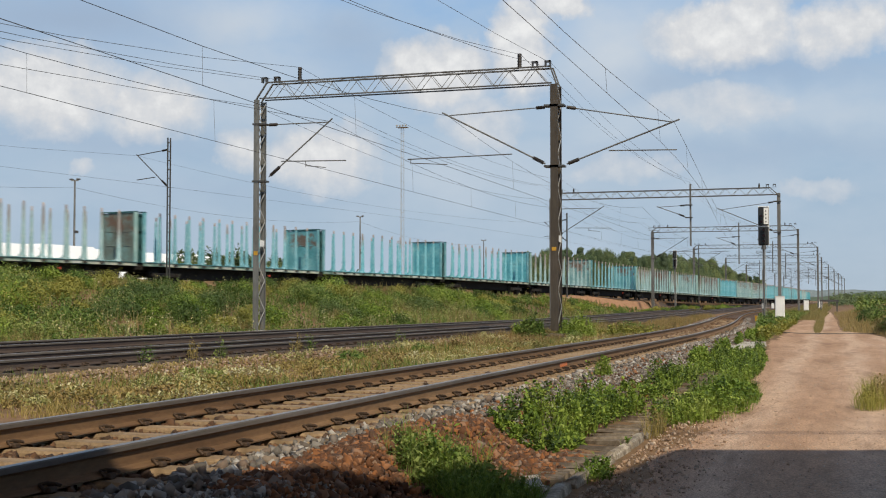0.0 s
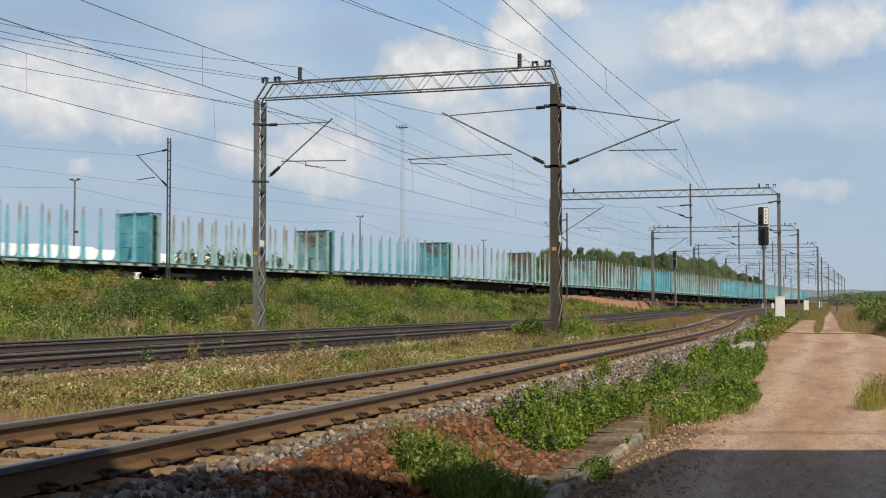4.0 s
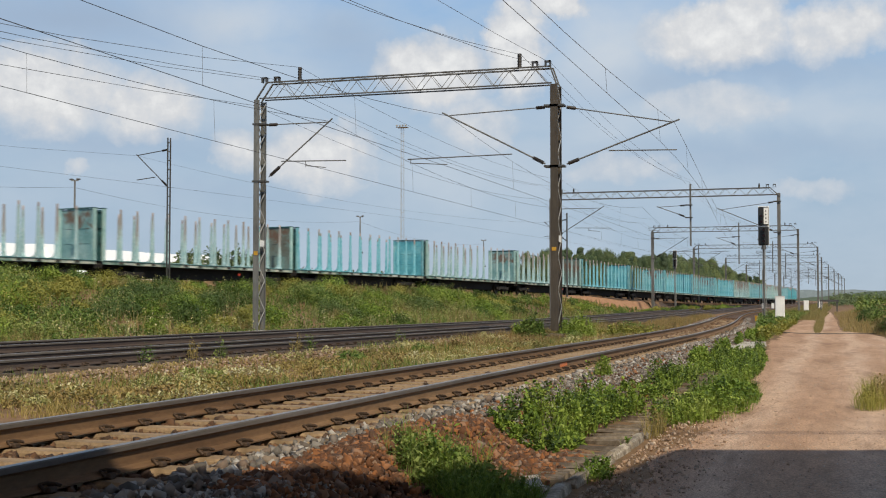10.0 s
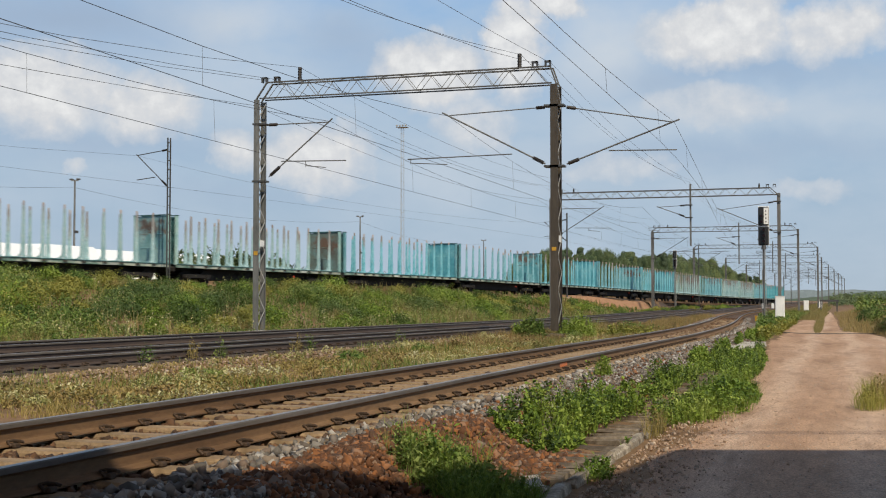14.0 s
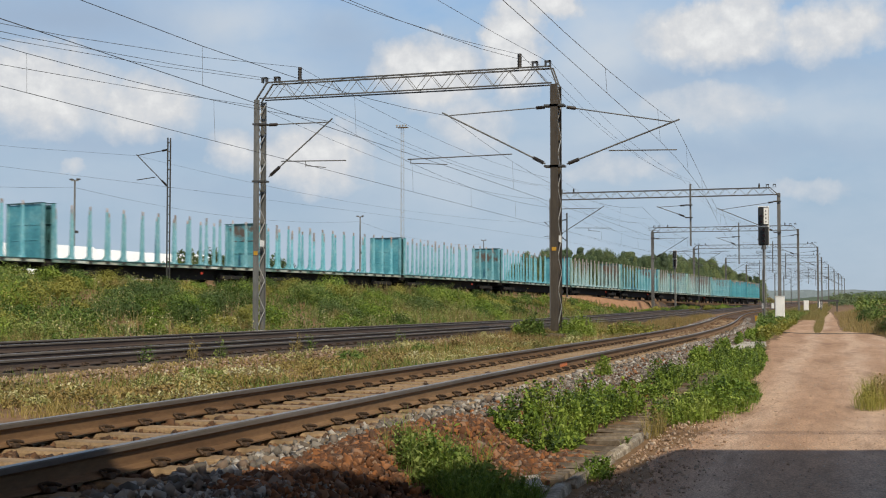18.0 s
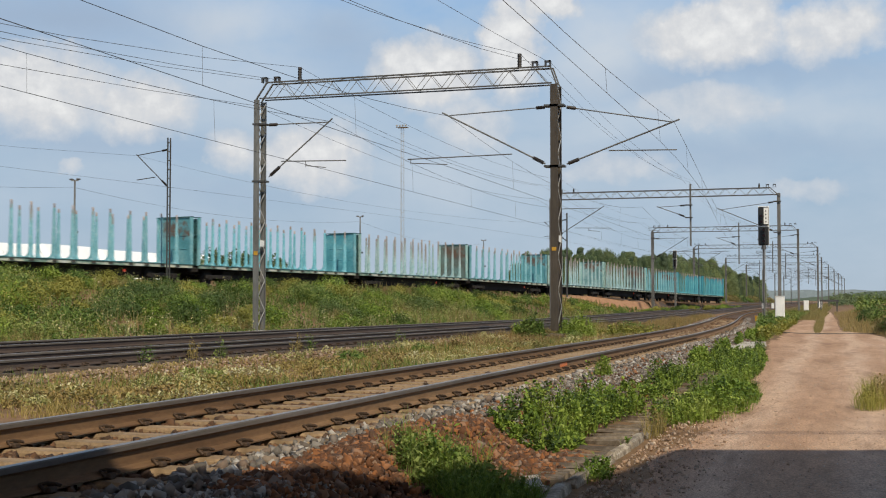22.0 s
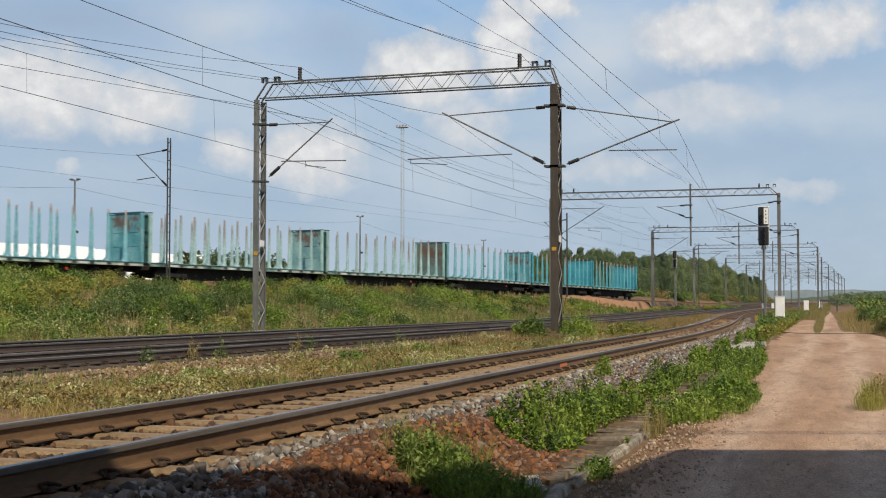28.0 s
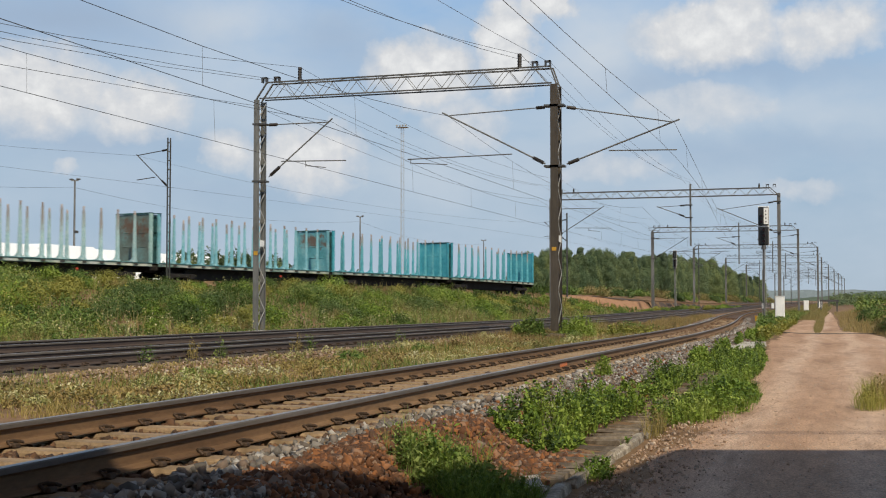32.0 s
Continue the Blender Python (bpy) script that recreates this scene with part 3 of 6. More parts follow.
def portal(y, xl, xr, singly, drops=(), zt=9.62, zh=0.52, lift=-0.1):
    root = thing("catenary_portal", "grey steel lattice portal over the tracks carrying overhead wires", "catenary portal", "catenary portals")
    zl, zr = float(rail_z(y)) - 0.18, float(rail_z(y)) + 0.0
    lattice_mast(root, xl, y, zl, zt, singly, M_FRESHMAST if py_first(y) else M_MAST, *((0.21, 0.74) if singly else (0.26, 0.62)), footing=M_CONC)
    lattice_mast(root, xr, y, zr - 0.05, zt, singly, M_BROWNMAST if py_first(y) else M_MAST, 0.27 if py_first(y) else 0.22, 0.74 if py_first(y) else 0.48)
    b0, b1 = zt + lift, zt + lift + zh
    for s in (-0.26, 0.26):
        part("chord", abox(xl + 0.1, xr - 0.1, y + s - 0.03, y + s + 0.03, b0 - 0.024, b0 + 0.024), M_CHORD, root)
        part("chord", abox(xl + 0.42, xr - (0.16 if py_first(y) else 0.6), y + s - 0.035, y + s + 0.035, b1 - 0.026, b1 + 0.026), M_CHORD, root)
        lacing(root, (xl + 0.5, y + s, b0), (xr - 0.3, y + s, b0), (0, 0, zh), int((xr - xl) / 0.52) // 2 * 2, 0.022, M_BEAM, singly and s < 0, "truss_bar")
        part("end_strut", bar(bmesh.new(), (xl - 0.1, y + s, zt - 0.05), (xl + 0.42, y + s, b1), 0.07, 0.05), M_MAST, root)
        part("end_strut", bar(bmesh.new(), (xr + 0.1, y + s, zt - (0.05 if py_first(y) else 0.25)), (xr - (0.16 if py_first(y) else 0.6), y + s, b1), 0.07, 0.05), M_MAST, root)
    lacing(root, (xl + 0.5, y - 0.26, b1), (xr - 0.3, y - 0.26, b1), (0, 0.52, 0), int((xr - xl) / 0.9), 0.03, M_BEAM, False, upright=False)
    for k, xi in enumerate((xl + 1.75, xr - 1.4)):
        insulator(root, (xi, y, b1 + 0.04), (xi, y, b1 + (0.6 if py_first(y) else 0.34)), 0.09 if py_first(y) else 0.07, 5)
    for xi in (xl + 0.2, xl + 0.75, xr - 0.8, xr - 0.3):
        bm = bmesh.new()
        for e in (-0.09, 0.09):
            box(bm, xi + e - 0.02, xi + e + 0.02, y - 0.1, y + 0.1, b1 + 0.04, b1 + 0.26)
        box(bm, xi - 0.11, xi + 0.11, y - 0.1, y + 0.1, b1 + 0.2, b1 + 0.26)
        part("wire_bracket", bm, M_DARK, root)
    for xd in drops:
        part("drop_post", abox(xd - 0.065, xd + 0.065, y - 0.065, y + 0.065, 5.6, b1 + 0.45), M_MAST, root, "hanging steel drop post")
        cantilever(root, xd, y, -1, 8.7, 7.75, xd - 2.4, 8.6, 7.0, xd - 1.0, xd - 3.2)
    return root


MESSENGER, CONTACT = 8.2, 6.82
PORTALS = [45.6, 95.0, 144.3, 192.5, 241.0, 289.5, 338.0, 386.0, 434.0, 482.0]
XL = [-22.35, -21.4, -20.6, -21.2, -20.6, -20.2, -19.4, -18.6, -18.0, -17.4]
XR = [-10.1, -4.24, -4.4, -3.1, -3.2, -2.4, -1.4, -0.4, 0.6, 1.6]
for k, py in enumerate(PORTALS):
    if k == 0:
        root = portal(py, -22.35, -10.1, True, zh=0.63, lift=0.06)
        cantilever(root, -10.1, py, 1, 8.82, 6.54, -5.75, 8.04, 7.0, -8.1, -5.6, None)
        cantilever(root, -10.1, py, -1, 8.82, 6.54, -14.35, 8.66, 7.0, -11.8, -16.0)
        bm = abox(-10.1 - 0.09, -10.1 + 0.08, py - 0.387, py - 0.374, 3.38, 3.51)
        part("marker_plate", bm, M_YELLOW, root, "small yellow marker plate")
        part("marker_plate", abox(-22.35 - 0.07, -22.35 + 0.1, py - 0.387, py - 0.374, 3.34, 3.5), M_YELLOW, root, "small yellow marker plate")
        part("number_plate", abox(-10.1 + 0.14, -10.1 + 0.152, py - 0.2, py + 0.2, 3.7, 3.95), M_WHITE, root, "small white enamel plate")
        part("number_plate", abox(-22.35 + 0.112, -22.35 + 0.124, py - 0.2, py + 0.2, 3.7, 3.95), M_WHITE, root, "small white enamel plate")
    else:
        xr = XR[k]
        root = portal(py, XL[k], xr, k < 2, (-10.8 + (xr + 4.35),), zt=9.44)
        cantilever(root, xr, py, -1, 8.82, 6.54, xr - 4.2, 8.3, 7.0, xr - 1.6, xr - 4.6)
    xl = -22.35 if k == 0 else XL[k]
    far = 0.0 if k == 0 else 0.9
    cantilever(root, xl, py, 1, 8.63, 6.32, xl + 3.0 + far, 8.63, 7.05, xl + 0.95 + far, xl + 3.75 + far, (0.38, 0.68))

# Wires over each track: carrying wire, contact wire, droppers.
SUPPORTS = [-3.0] + PORTALS


def catenary(name, label, xf, sup, top, dip, low, taps, r=0.0085, rise=0.0):
    """Carrying wire hung from top with its dip, contact wire at low, droppers at tenths of the span."""
    root = thing(name, label, "overhead wire", "overhead wires")
    mess, cont = bmesh.new(), bmesh.new()
    mp, cp = [], []
    for k, (a, b) in enumerate(zip(sup, sup[1:])):
        for i in range(10):
            f = i / 10
            y = a + (b - a) * f
            stag = 0.1 * (1 if k % 2 else -1) * (1 - 2 * f)
            mp.append((xf(y), y, top - dip * f * (1 - f)))
            cp.append((xf(y) + stag, y, low + (rise * (1 - f) if k == 0 else 0.0)))
            if k < 5 and i in taps:
                bm = bmesh.new()
                wire_line(bm, [Vector(cp[-1]), Vector(mp[-1])], 0.005)
                part("dropper", bm, M_WIRE, root)
    wire_line(mess, mp, r)
    wire_line(cont, cp, r)
    part("carrying_wire", mess, M_WIRE, root)
    part("contact_wire", cont, M_WIRE, root)


catenary("overhead_wire", "thin dark overhead wires above the near track", lambda y: float(near_x(y)) - 0.4, SUPPORTS, 8.06, 3.1, 6.7, (1, 3, 5, 7, 9), rise=0.24)
for mx, sag, up in ((-14.35, 4.5, -0.06), (-19.25, 4.0, 0.13)):
    catenary("overhead_wire", "thin dark overhead wires above the main track", lambda y, mx=mx: mx, SUPPORTS, 8.65, sag, 6.65, (2, 4, 6, 8), rise=up)


def long_wire(label, x, z, dip, r=0.0078):
    root = thing("feeder_wire", label, "wire", "feeder wires")
    pts = []
    spans = [-50.0] + PORTALS
    for k, (a, b) in enumerate(zip(spans, spans[1:])):
        for i in range(12):
            f = i / 12
            pts.append((x, a + (b - a) * f, z - (dip if k == 0 else 3.0) * f * (1 - f)))
    bm = bmesh.new()
    wire_line(bm, pts, r)
    part("wire", bm, M_WIRE, root)


for x, z, dip in ((-20.6, 10.9, 14.15), (-11.45, 10.86, 13.5), (-22.1, 10.45, 11.4), (-21.6, 10.45, 11.0), (-10.75, 10.45, 12.4), (-10.25, 10.45, 6.6), (-22.6, 9.45, 8.8)):
    long_wire("thin grey feeder wire strung over the portals", x, z, dip)

# Masts along the train's own track.
TMASTS = [(-1.0 + 59.5 * k) for k in range(0, 5)]
for s in TMASTS:
    p, h = train_at(s, 2.87)
    root = thing("catenary_mast", "slim dark lattice mast with a wire bracket", "catenary mast", "masts by the embankment")
    z0 = float(ground_z(p.x, p.y)) - 0.1
    hi = p.z + 8.15
    for e in (-1, 1):
        part("mast_leg", abox(-0.03, 0.03, e * 0.11 - 0.03, e * 0.11 + 0.03, z0, hi), M_DARK, root)
    for i in range(int((hi - z0) / 0.5)):
        part("rung", abox(-0.02, 0.02, -0.08, 0.08, z0 + 0.3 + i * 0.5, z0 + 0.36 + i * 0.5), M_DARK, root)
    part("foundation", abox(-0.3, 0.3, -0.4, 0.4, z0 - 0.5, z0 + 0.15, bev=0.03), M_CONC, root, "pale concrete foundation")
    bm = bmesh.new()
    tube(bm, (-0.05, 0, p.z + 7.5), (-2.3, 0, p.z + 7.3), 0.025)
    part("stay_tube", bm, M_DARK, root)
    bm = bmesh.new()
    tube(bm, (-0.05, 0, p.z + 5.4), (-2.4, 0, p.z + 7.35), 0.03)
    part("bracket_tube", bm, M_DARK, root)
    bm = bmesh.new()
    tube(bm, (-1.0, 0, p.z + 6.0), (-2.35, 0, p.z + 5.9), 0.025)
    part("registration_arm", bm, M_DARK, root)
    insulator(root, (-0.1, 0, p.z + 7.5), (-0.5, 0, p.z + 7.46))
    insulator(root, (-0.1, 0, p.z + 5.45), (-0.5, 0, p.z + 5.78))
    root.location = (p.x, p.y, 0)
    root.rotation_euler = (0, 0, -h)

root = thing("overhead_wire", "thin wires above the embankment track", "overhead wire", "overhead wires")
for up0, sag in ((7.3, 1.0), (5.75, 0.02)):
    pts, ss = [], [-125.0, -63.0] + TMASTS
    for a, b in zip(ss, ss[1:]):
        for i in range(8):
            f = i / 8
            pts.append(train_at(a + (b - a) * f, 0.4, up0 - 4 * sag * f * (1 - f))[0])
    bm = bmesh.new()
    wire_line(bm, pts, 0.0058)
    part("carrying_wire" if sag > 0.5 else "contact_wire", bm, M_WIRE, root)

# ---- the timber train ----
def bogie(root, y):
    bg = part("bogie", abox(-0.95, 0.95, y - 0.25, y + 0.25, 0.45, 0.72, bev=0.03), M_UNDER, root)
    for s in (-1, 1):
        bm = bmesh.new()
        box(bm, s * 1.02 - 0.07, s * 1.02 + 0.07, y - 1.25, y + 1.25, 0.42, 0.66, 0.03)
        for e in (-0.9, 0.9):
            box(bm, s * 1.06 - 0.11, s * 1.06 + 0.11, y + e - 0.16, y + e + 0.16, 0.34, 0.64, 0.03)
        part("side_frame", bm, M_UNDER, bg)
    for e in (-0.9, 0.9):
        for s in (-1, 1):
            bm = bmesh.new()
            tube(bm, (s * 0.73, y + e, 0.46), (s * 0.86, y + e, 0.46), 0.46, n=20)
            tube(bm, (s * 0.70, y + e, 0.46), (s * 0.73, y + e, 0.46), 0.49, n=20)
            part("wheel", bm, M_UNDER, bg)
        bm = bmesh.new()
        tube(bm, (-0.7, y + e, 0.46), (0.7, y + e, 0.46), 0.08)
        part("axle", bm, M_UNDER, bg)


def stanchion_meshes(paint):
    """A tapered post, its bare tip, and the curved knee by which it rises from the cross bunk."""
    bm = bmesh.new()
    box(bm, -0.07, 0.07, -0.12, 0.12, 0, 2.62, 0.012)
    for v in bm.verts:
        f = v.co.z / 2.62
        v.co.x *= 1 - 0.3 * f
        v.co.y *= 1 - 0.58 * f
    box(bm, -0.11, 0.09, -0.16, 0.16, -0.03, 0.10, 0.01)
    post = finish(bm, "stanchion", paint)
    bm = bmesh.new()
    box(bm, -0.044, 0.044, -0.045, 0.045, 2.62, 2.84, 0.012)
    tip = finish(bm, "tip", M_TIP)
    bm = bmesh.new()
    arc = [(-0.06 - 0.34 * (1 - math.cos(a)), 0.38 * (1 - math.sin(a)) + 0.06) for a in np.linspace(0, math.pi / 2, 7)]
    prof = [(-0.06, 0.0)] + arc + [(-0.40, 0.0)]
    rings = [[bm.verts.new((x, e * 0.085, z)) for x, z in prof] for e in (-1, 1)]
    bm.faces.new(rings[0])
    bm.faces.new(rings[1][::-1])
    for i in range(len(prof)):
        j = (i + 1) % len(prof)
        bm.faces.new((rings[0][j], rings[0][i], rings[1][i], rings[1][j]))
    return post, tip, finish(bm, "knee", paint)


def bulkhead(root, y, way, sheet_mat, paint):
    """An end wall across the deck: steel sheet in a frame of posts and rails."""
    W, H, z = 1.27, 2.80, 1.21
    wall = part("bulkhead", abox(-W + 0.05, W - 0.05, y - 0.02, y + 0.02, z, z + H - 0.05), sheet_mat, root, "teal steel end wall with stains")
    for x in (-W, W):
        part("end_post", abox(x - 0.07, x + 0.07, y - 0.10, y + 0.10, z - 0.05, z + H, bev=0.01), paint, wall)
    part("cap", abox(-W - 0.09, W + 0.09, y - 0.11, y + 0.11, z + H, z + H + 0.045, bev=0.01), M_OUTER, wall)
    for x in (-0.42, 0.42):
        part("rib", abox(x - 0.04, x + 0.04, y + 0.075 * way - 0.045, y + 0.075 * way + 0.045, z, z + H - 0.08, bev=0.01), paint, wall)
    for zz in (0.03, 0.95, 1.78, 2.66):
        part("cross_rail", abox(-W + 0.075, W - 0.075, y + way * 0.052 - 0.03, y + way * 0.052 + 0.03, z + zz - 0.035, z + zz + 0.045, bev=0.01), sheet_mat, wall)
    for x in (-0.62, 0.02, 0.66) if way > 0 else ():
        for zz in (0.92, 1.72):
            part("crease", abox(x - 0.23, x + 0.23, y - way * 0.034 - 0.014, y - way * 0.034 + 0.014, z + zz - 0.03, z + zz + 0.03, bev=0.012), sheet_mat, wall)
    for x in (-W + 0.25, W - 0.25):
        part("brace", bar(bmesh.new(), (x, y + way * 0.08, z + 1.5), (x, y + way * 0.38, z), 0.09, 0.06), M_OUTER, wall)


HALF = CAR / 2 - 0.35
POST_Y = (0.72, 2.0, 3.53, 4.8, 6.05, 7.36)


def wagon(kind, label):
    paint, sheet_mat = M_TEAL[{"dirty": "faded", "clean": "plain"}.get(kind, kind)], M_PANEL[kind]
    root = thing("timber_wagon", label, "freight wagon", "wagons of the timber train")
    for s in (-1, 1):
        part("side_beam", abox(s * 1.30 - 0.05, s * 1.30 + 0.05, -HALF - 0.05, HALF + 0.05, 0.99, 1.17, bev=0.012), M_PALE, root, "pale grey-green flaking side beam")
        # Flange takes the dark teal to draw the shadow line above the beam.
        part("top_flange", abox(s * 1.29 - 0.10, s * 1.29 + 0.10, -HALF - 0.05, HALF + 0.05, 1.172, 1.21), M_OUTER, root)
        part("truss", abox(s * 0.62 - 0.05, s * 0.62 + 0.05, -HALF + 3.5, HALF - 3.5, 0.34, 0.985, bev=0.02), M_UNDER, root)
        for y in POST_Y if s > 0 else ():
            for e in (-1, 1):
                part("stake_pocket", abox(s * 1.375 - 0.022, s * 1.375 + 0.022, e * y - 0.15, e * y + 0.15, 1.045, 1.165, bev=0.01), M_DECK, root)
        for y in (-6.7, -1.4, 4.2) if s > 0 else ():
            part("plate", abox(s * 1.356 - 0.004, s * 1.356 + 0.004, y - 0.3, y + 0.3, 1.015, 1.15), M_PLATE, root)
    part("deck", abox(-1.18, 1.18, -HALF, HALF, 1.0, 1.19), M_DECK, root, "grimy dark deck")
    part("centre_sill", abox(-0.35, 0.35, -HALF - 0.1, HALF + 0.1, 0.70, 0.985), M_UNDER, root)
    for e in (-1, 1):
        part("headstock", abox(-1.25, 1.25, e * (HALF + 0.1) - 0.08, e * (HALF + 0.1) + 0.08, 0.78, 0.985, bev=0.02), M_UNDER, root)
        bm = bmesh.new()
        tube(bm, (0, e * (HALF + 0.1), 0.88), (0, e * (HALF + 0.345), 0.88), 0.09)
        box(bm, -0.17, 0.17, e * (HALF + 0.25) - 0.09, e * (HALF + 0.25) + 0.09, 0.72, 1.04, 0.04)
        part("coupler", bm, M_UNDER, root)
        for s in (-1, 1):
            bm = bmesh.new()
            tube(bm, (s * 0.88, e * (HALF + 0.15), 0.95), (s * 0.88, e * (HALF + 0.29), 0.95), 0.1, n=12)
            tube(bm, (s * 0.88, e * (HALF + 0.29), 0.95), (s * 0.88, e * (HALF + 0.34), 0.95), 0.22, n=14)
            part("buffer", bm, M_UNDER, root)
        bogie(root, e * (HALF - 2.2))
        # Leading wall's sheet is coloured dark for the next wagon's shade.
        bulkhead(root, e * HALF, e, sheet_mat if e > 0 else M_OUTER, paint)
    part("brake_cylinder", tube(bmesh.new(), (-0.3, 0.6, 0.62), (-0.3, 1.5, 0.62), 0.19, n=12), M_UNDER, root)
    if kind in ("plain", "dirty"):
        part("lamp_disc", tube(bmesh.new(), (1.32, HALF - 5.6, 0.72), (1.37, HALF - 5.6, 0.72), 0.075, n=12), M_RED, root, "small red disc on the underframe")
    post, tip, knee = stanchion_meshes(M_POST[{"dirty": "faded"}.get(kind, kind)])
    for y in [-q for q in POST_Y[::-1]] + list(POST_Y):
        part("bunk", abox(-0.86, 0.86, y - 0.085, y + 0.085, 1.192, 1.27, bev=0.01), paint, root)
        for s in (-1, 1):
            st = part("stanchion", post, None, root, at=Matrix.Translation((s * 1.27, y, 1.21)) @ Matrix.Rotation(0 if s > 0 else math.pi, 4, "Z"))
            part("tip", tip, None, st)
            part("knee", knee, None, st)
    return root


KINDS = {
    "fresh": "empty timber wagon in fresh teal paint with tall stanchions",
    "plain": "empty timber wagon in teal paint with stained end walls",
    "clean": "empty timber wagon in even teal paint with pale stanchions",
    "faded": "empty timber wagon in faded pale teal paint",
    "dirty": "empty timber wagon with rusty brown end walls and teal stanchions",
}
ORDER = "fresh fresh plain dirty faded plain dirty clean plain clean plain clean dirty faded clean dirty faded dirty plain faded clean clean plain dirty plain plain faded".split()
MODELS = {k: wagon(k, v) for k, v in KINDS.items()}
TRAIN, used = [], set()
for k in ORDER:
    TRAIN.append(MODELS[k] if k not in used else copy_thing(MODELS[k], Matrix()))
    used.add(k)


def run(t):
    """How many wagon lengths of the train are still to pass the marked spot."""
    q = t - 16.0
    return (((-1.446268e-06 * q + 3.34326e-05) * q + 4.923349e-03) * q - 0.6314244) * q + 11.808994


def wagon_pose(i, t):
    """The wagon rides on its two bogies' places on the track."""
    s = (run(t) - i - 0.5) * CAR - 0.5
    a, _ = train_at(s - 6.1)
    b, _ = train_at(s + 6.1)
    way, mid = b - a, (a + b) / 2
    return Matrix.Translation(mid) @ Matrix.Rotation(math.atan2(-way.x, way.y), 4, "Z") @ Matrix.Rotation(math.atan2(way.z, math.hypot(way.x, way.y)), 4, "X")


part_root = thing("train_track", "track on the raised embankment", "railway track", "railway tracks", "structure")
for side in (-1, 1):
    part("rail", sweep(bmesh.new(), [train_at(s, side * 0.8)[0] for s in np.arange(-90, 420, 6.0)], RAIL_PROFILE, mat_of=lambda j: 1 if j in (9, 10, 11) else 0), [M_RAIL, M_RAILTOP], part_root)

# ---- sky and distance ----
def deg(x, y):
    """Bearing and height in degrees of a place in the sky."""
    return math.degrees(math.atan((x - 784) / 2200)), math.degrees(math.atan((531 - y) / 2200))


def sky_material():
    m = bpy.data.materials.new("sky_with_clouds")
    m.use_nodes = True
    m.cycles.emission_sampling = "NONE"
    n, l = m.node_tree.nodes, m.node_tree.links
    n.remove(n["Principled BSDF"])
    uv = n.new("ShaderNodeUVMap")
    uv.uv_map = "bearing"

    def vec(op, a, b=None):
        x = n.new("ShaderNodeVectorMath")
        x.operation = op
        for s, v in zip(x.inputs, (a, b)):
            if isinstance(v, bpy.types.NodeSocket):
                l.new(v, s)
            elif v is not None:
                s.default_value = v
        return x.outputs["Value" if op == "LENGTH" else "Vector"]

    def fbm(src, scale, detail, rough=0.58, colour=False):
        t = n.new("ShaderNodeTexNoise")
        t.inputs["Scale"].default_value, t.inputs["Detail"].default_value, t.inputs["Roughness"].default_value = scale, detail, rough
        l.new(src, t.inputs["Vector"])
        return t.outputs[1 if colour else 0]

    p = uv.outputs[0]
    sep = n.new("ShaderNodeSeparateXYZ")
    l.new(p, sep.inputs[0])

    def warped(scale, amp, seed):
        return vec("MULTIPLY", vec("SUBTRACT", fbm(vec("ADD", p, (seed, seed * 0.7, 0)), scale, 5, 0.6, True), (0.5, 0.5, 0.5)), (amp, amp * 0.8, 0))

    q = vec("ADD", vec("ADD", p, warped(0.22, 2.6, 3.0)), warped(0.9, 1.3, 11.0))
    q_soft = vec("ADD", p, warped(0.16, 4.0, 5.0))

    def heaps(src, spots, flat):
        """The cover of a list of heaps: firm above, drawn out below by flat."""
        cover = None
        for x, y, rx, ry, k in spots:
            a, e = deg(x, y)
            d = vec("MULTIPLY", vec("SUBTRACT", src, (a, e, 0)), (2200 / 57.3 / rx, 2200 / 57.3 / ry, 0))
            if flat:
                sp = n.new("ShaderNodeSeparateXYZ")
                l.new(d, sp.inputs[0])
                dy = mathn(m, "MAXIMUM", sp.outputs["Y"], mathn(m, "MULTIPLY", sp.outputs["Y"], -flat))
                r = mathn(m, "SQRT", mathn(m, "ADD", mathn(m, "MULTIPLY", sp.outputs["X"], sp.outputs["X"]), mathn(m, "MULTIPLY", dy, dy)))
            else:
                r = vec("LENGTH", d)
            g = mathn(m, "MULTIPLY", mathn(m, "EXPONENT", mathn(m, "MULTIPLY", mathn(m, "POWER", r, 3.0 if flat else 2.0), -0.9)), k)
            cover = g if cover is None else mathn(m, "MAXIMUM", cover, g)
        return cover

    heads, bases, veils = heaps(q, CLOUD_HEADS, 0.75), heaps(q_soft, CLOUD_BASES, 0), heaps(q_soft, CLOUD_VEILS, 0)
    grain = fbm(p, 0.75, 7, 0.6)
    soft = fbm(vec("MULTIPLY", p, (1, 2.0, 1)), 0.16, 5, 0.55)
    clear = ramp(m, mathn(m, "DIVIDE", sep.outputs["Y"], 20.0), [(0.0, (0.42, 0.51, 0.60)), (0.15, (0.385, 0.50, 0.62)), (0.4, (0.36, 0.50, 0.66)), (0.65, (0.32, 0.49, 0.72)), (1.0, (0.22, 0.42, 0.74))])
    c = mix(m, ramp(m, soft, [(0.36, (0, 0, 0)), (0.66, (0.55,) * 3)]), clear, (0.50, 0.59, 0.69))
    c = mix(m, mathn(m, "MULTIPLY", veils, mathn(m, "ADD", 0.45, soft)), c, (0.61, 0.665, 0.725))
    c = mix(m, mathn(m, "MULTIPLY", bases, mathn(m, "ADD", 0.55, mathn(m, "MULTIPLY", soft, 0.8))), c, (0.345, 0.45, 0.60))
    lump = mathn(m, "ADD", heads, mathn(m, "MULTIPLY", mathn(m, "SUBTRACT", grain, 0.5), 0.42))
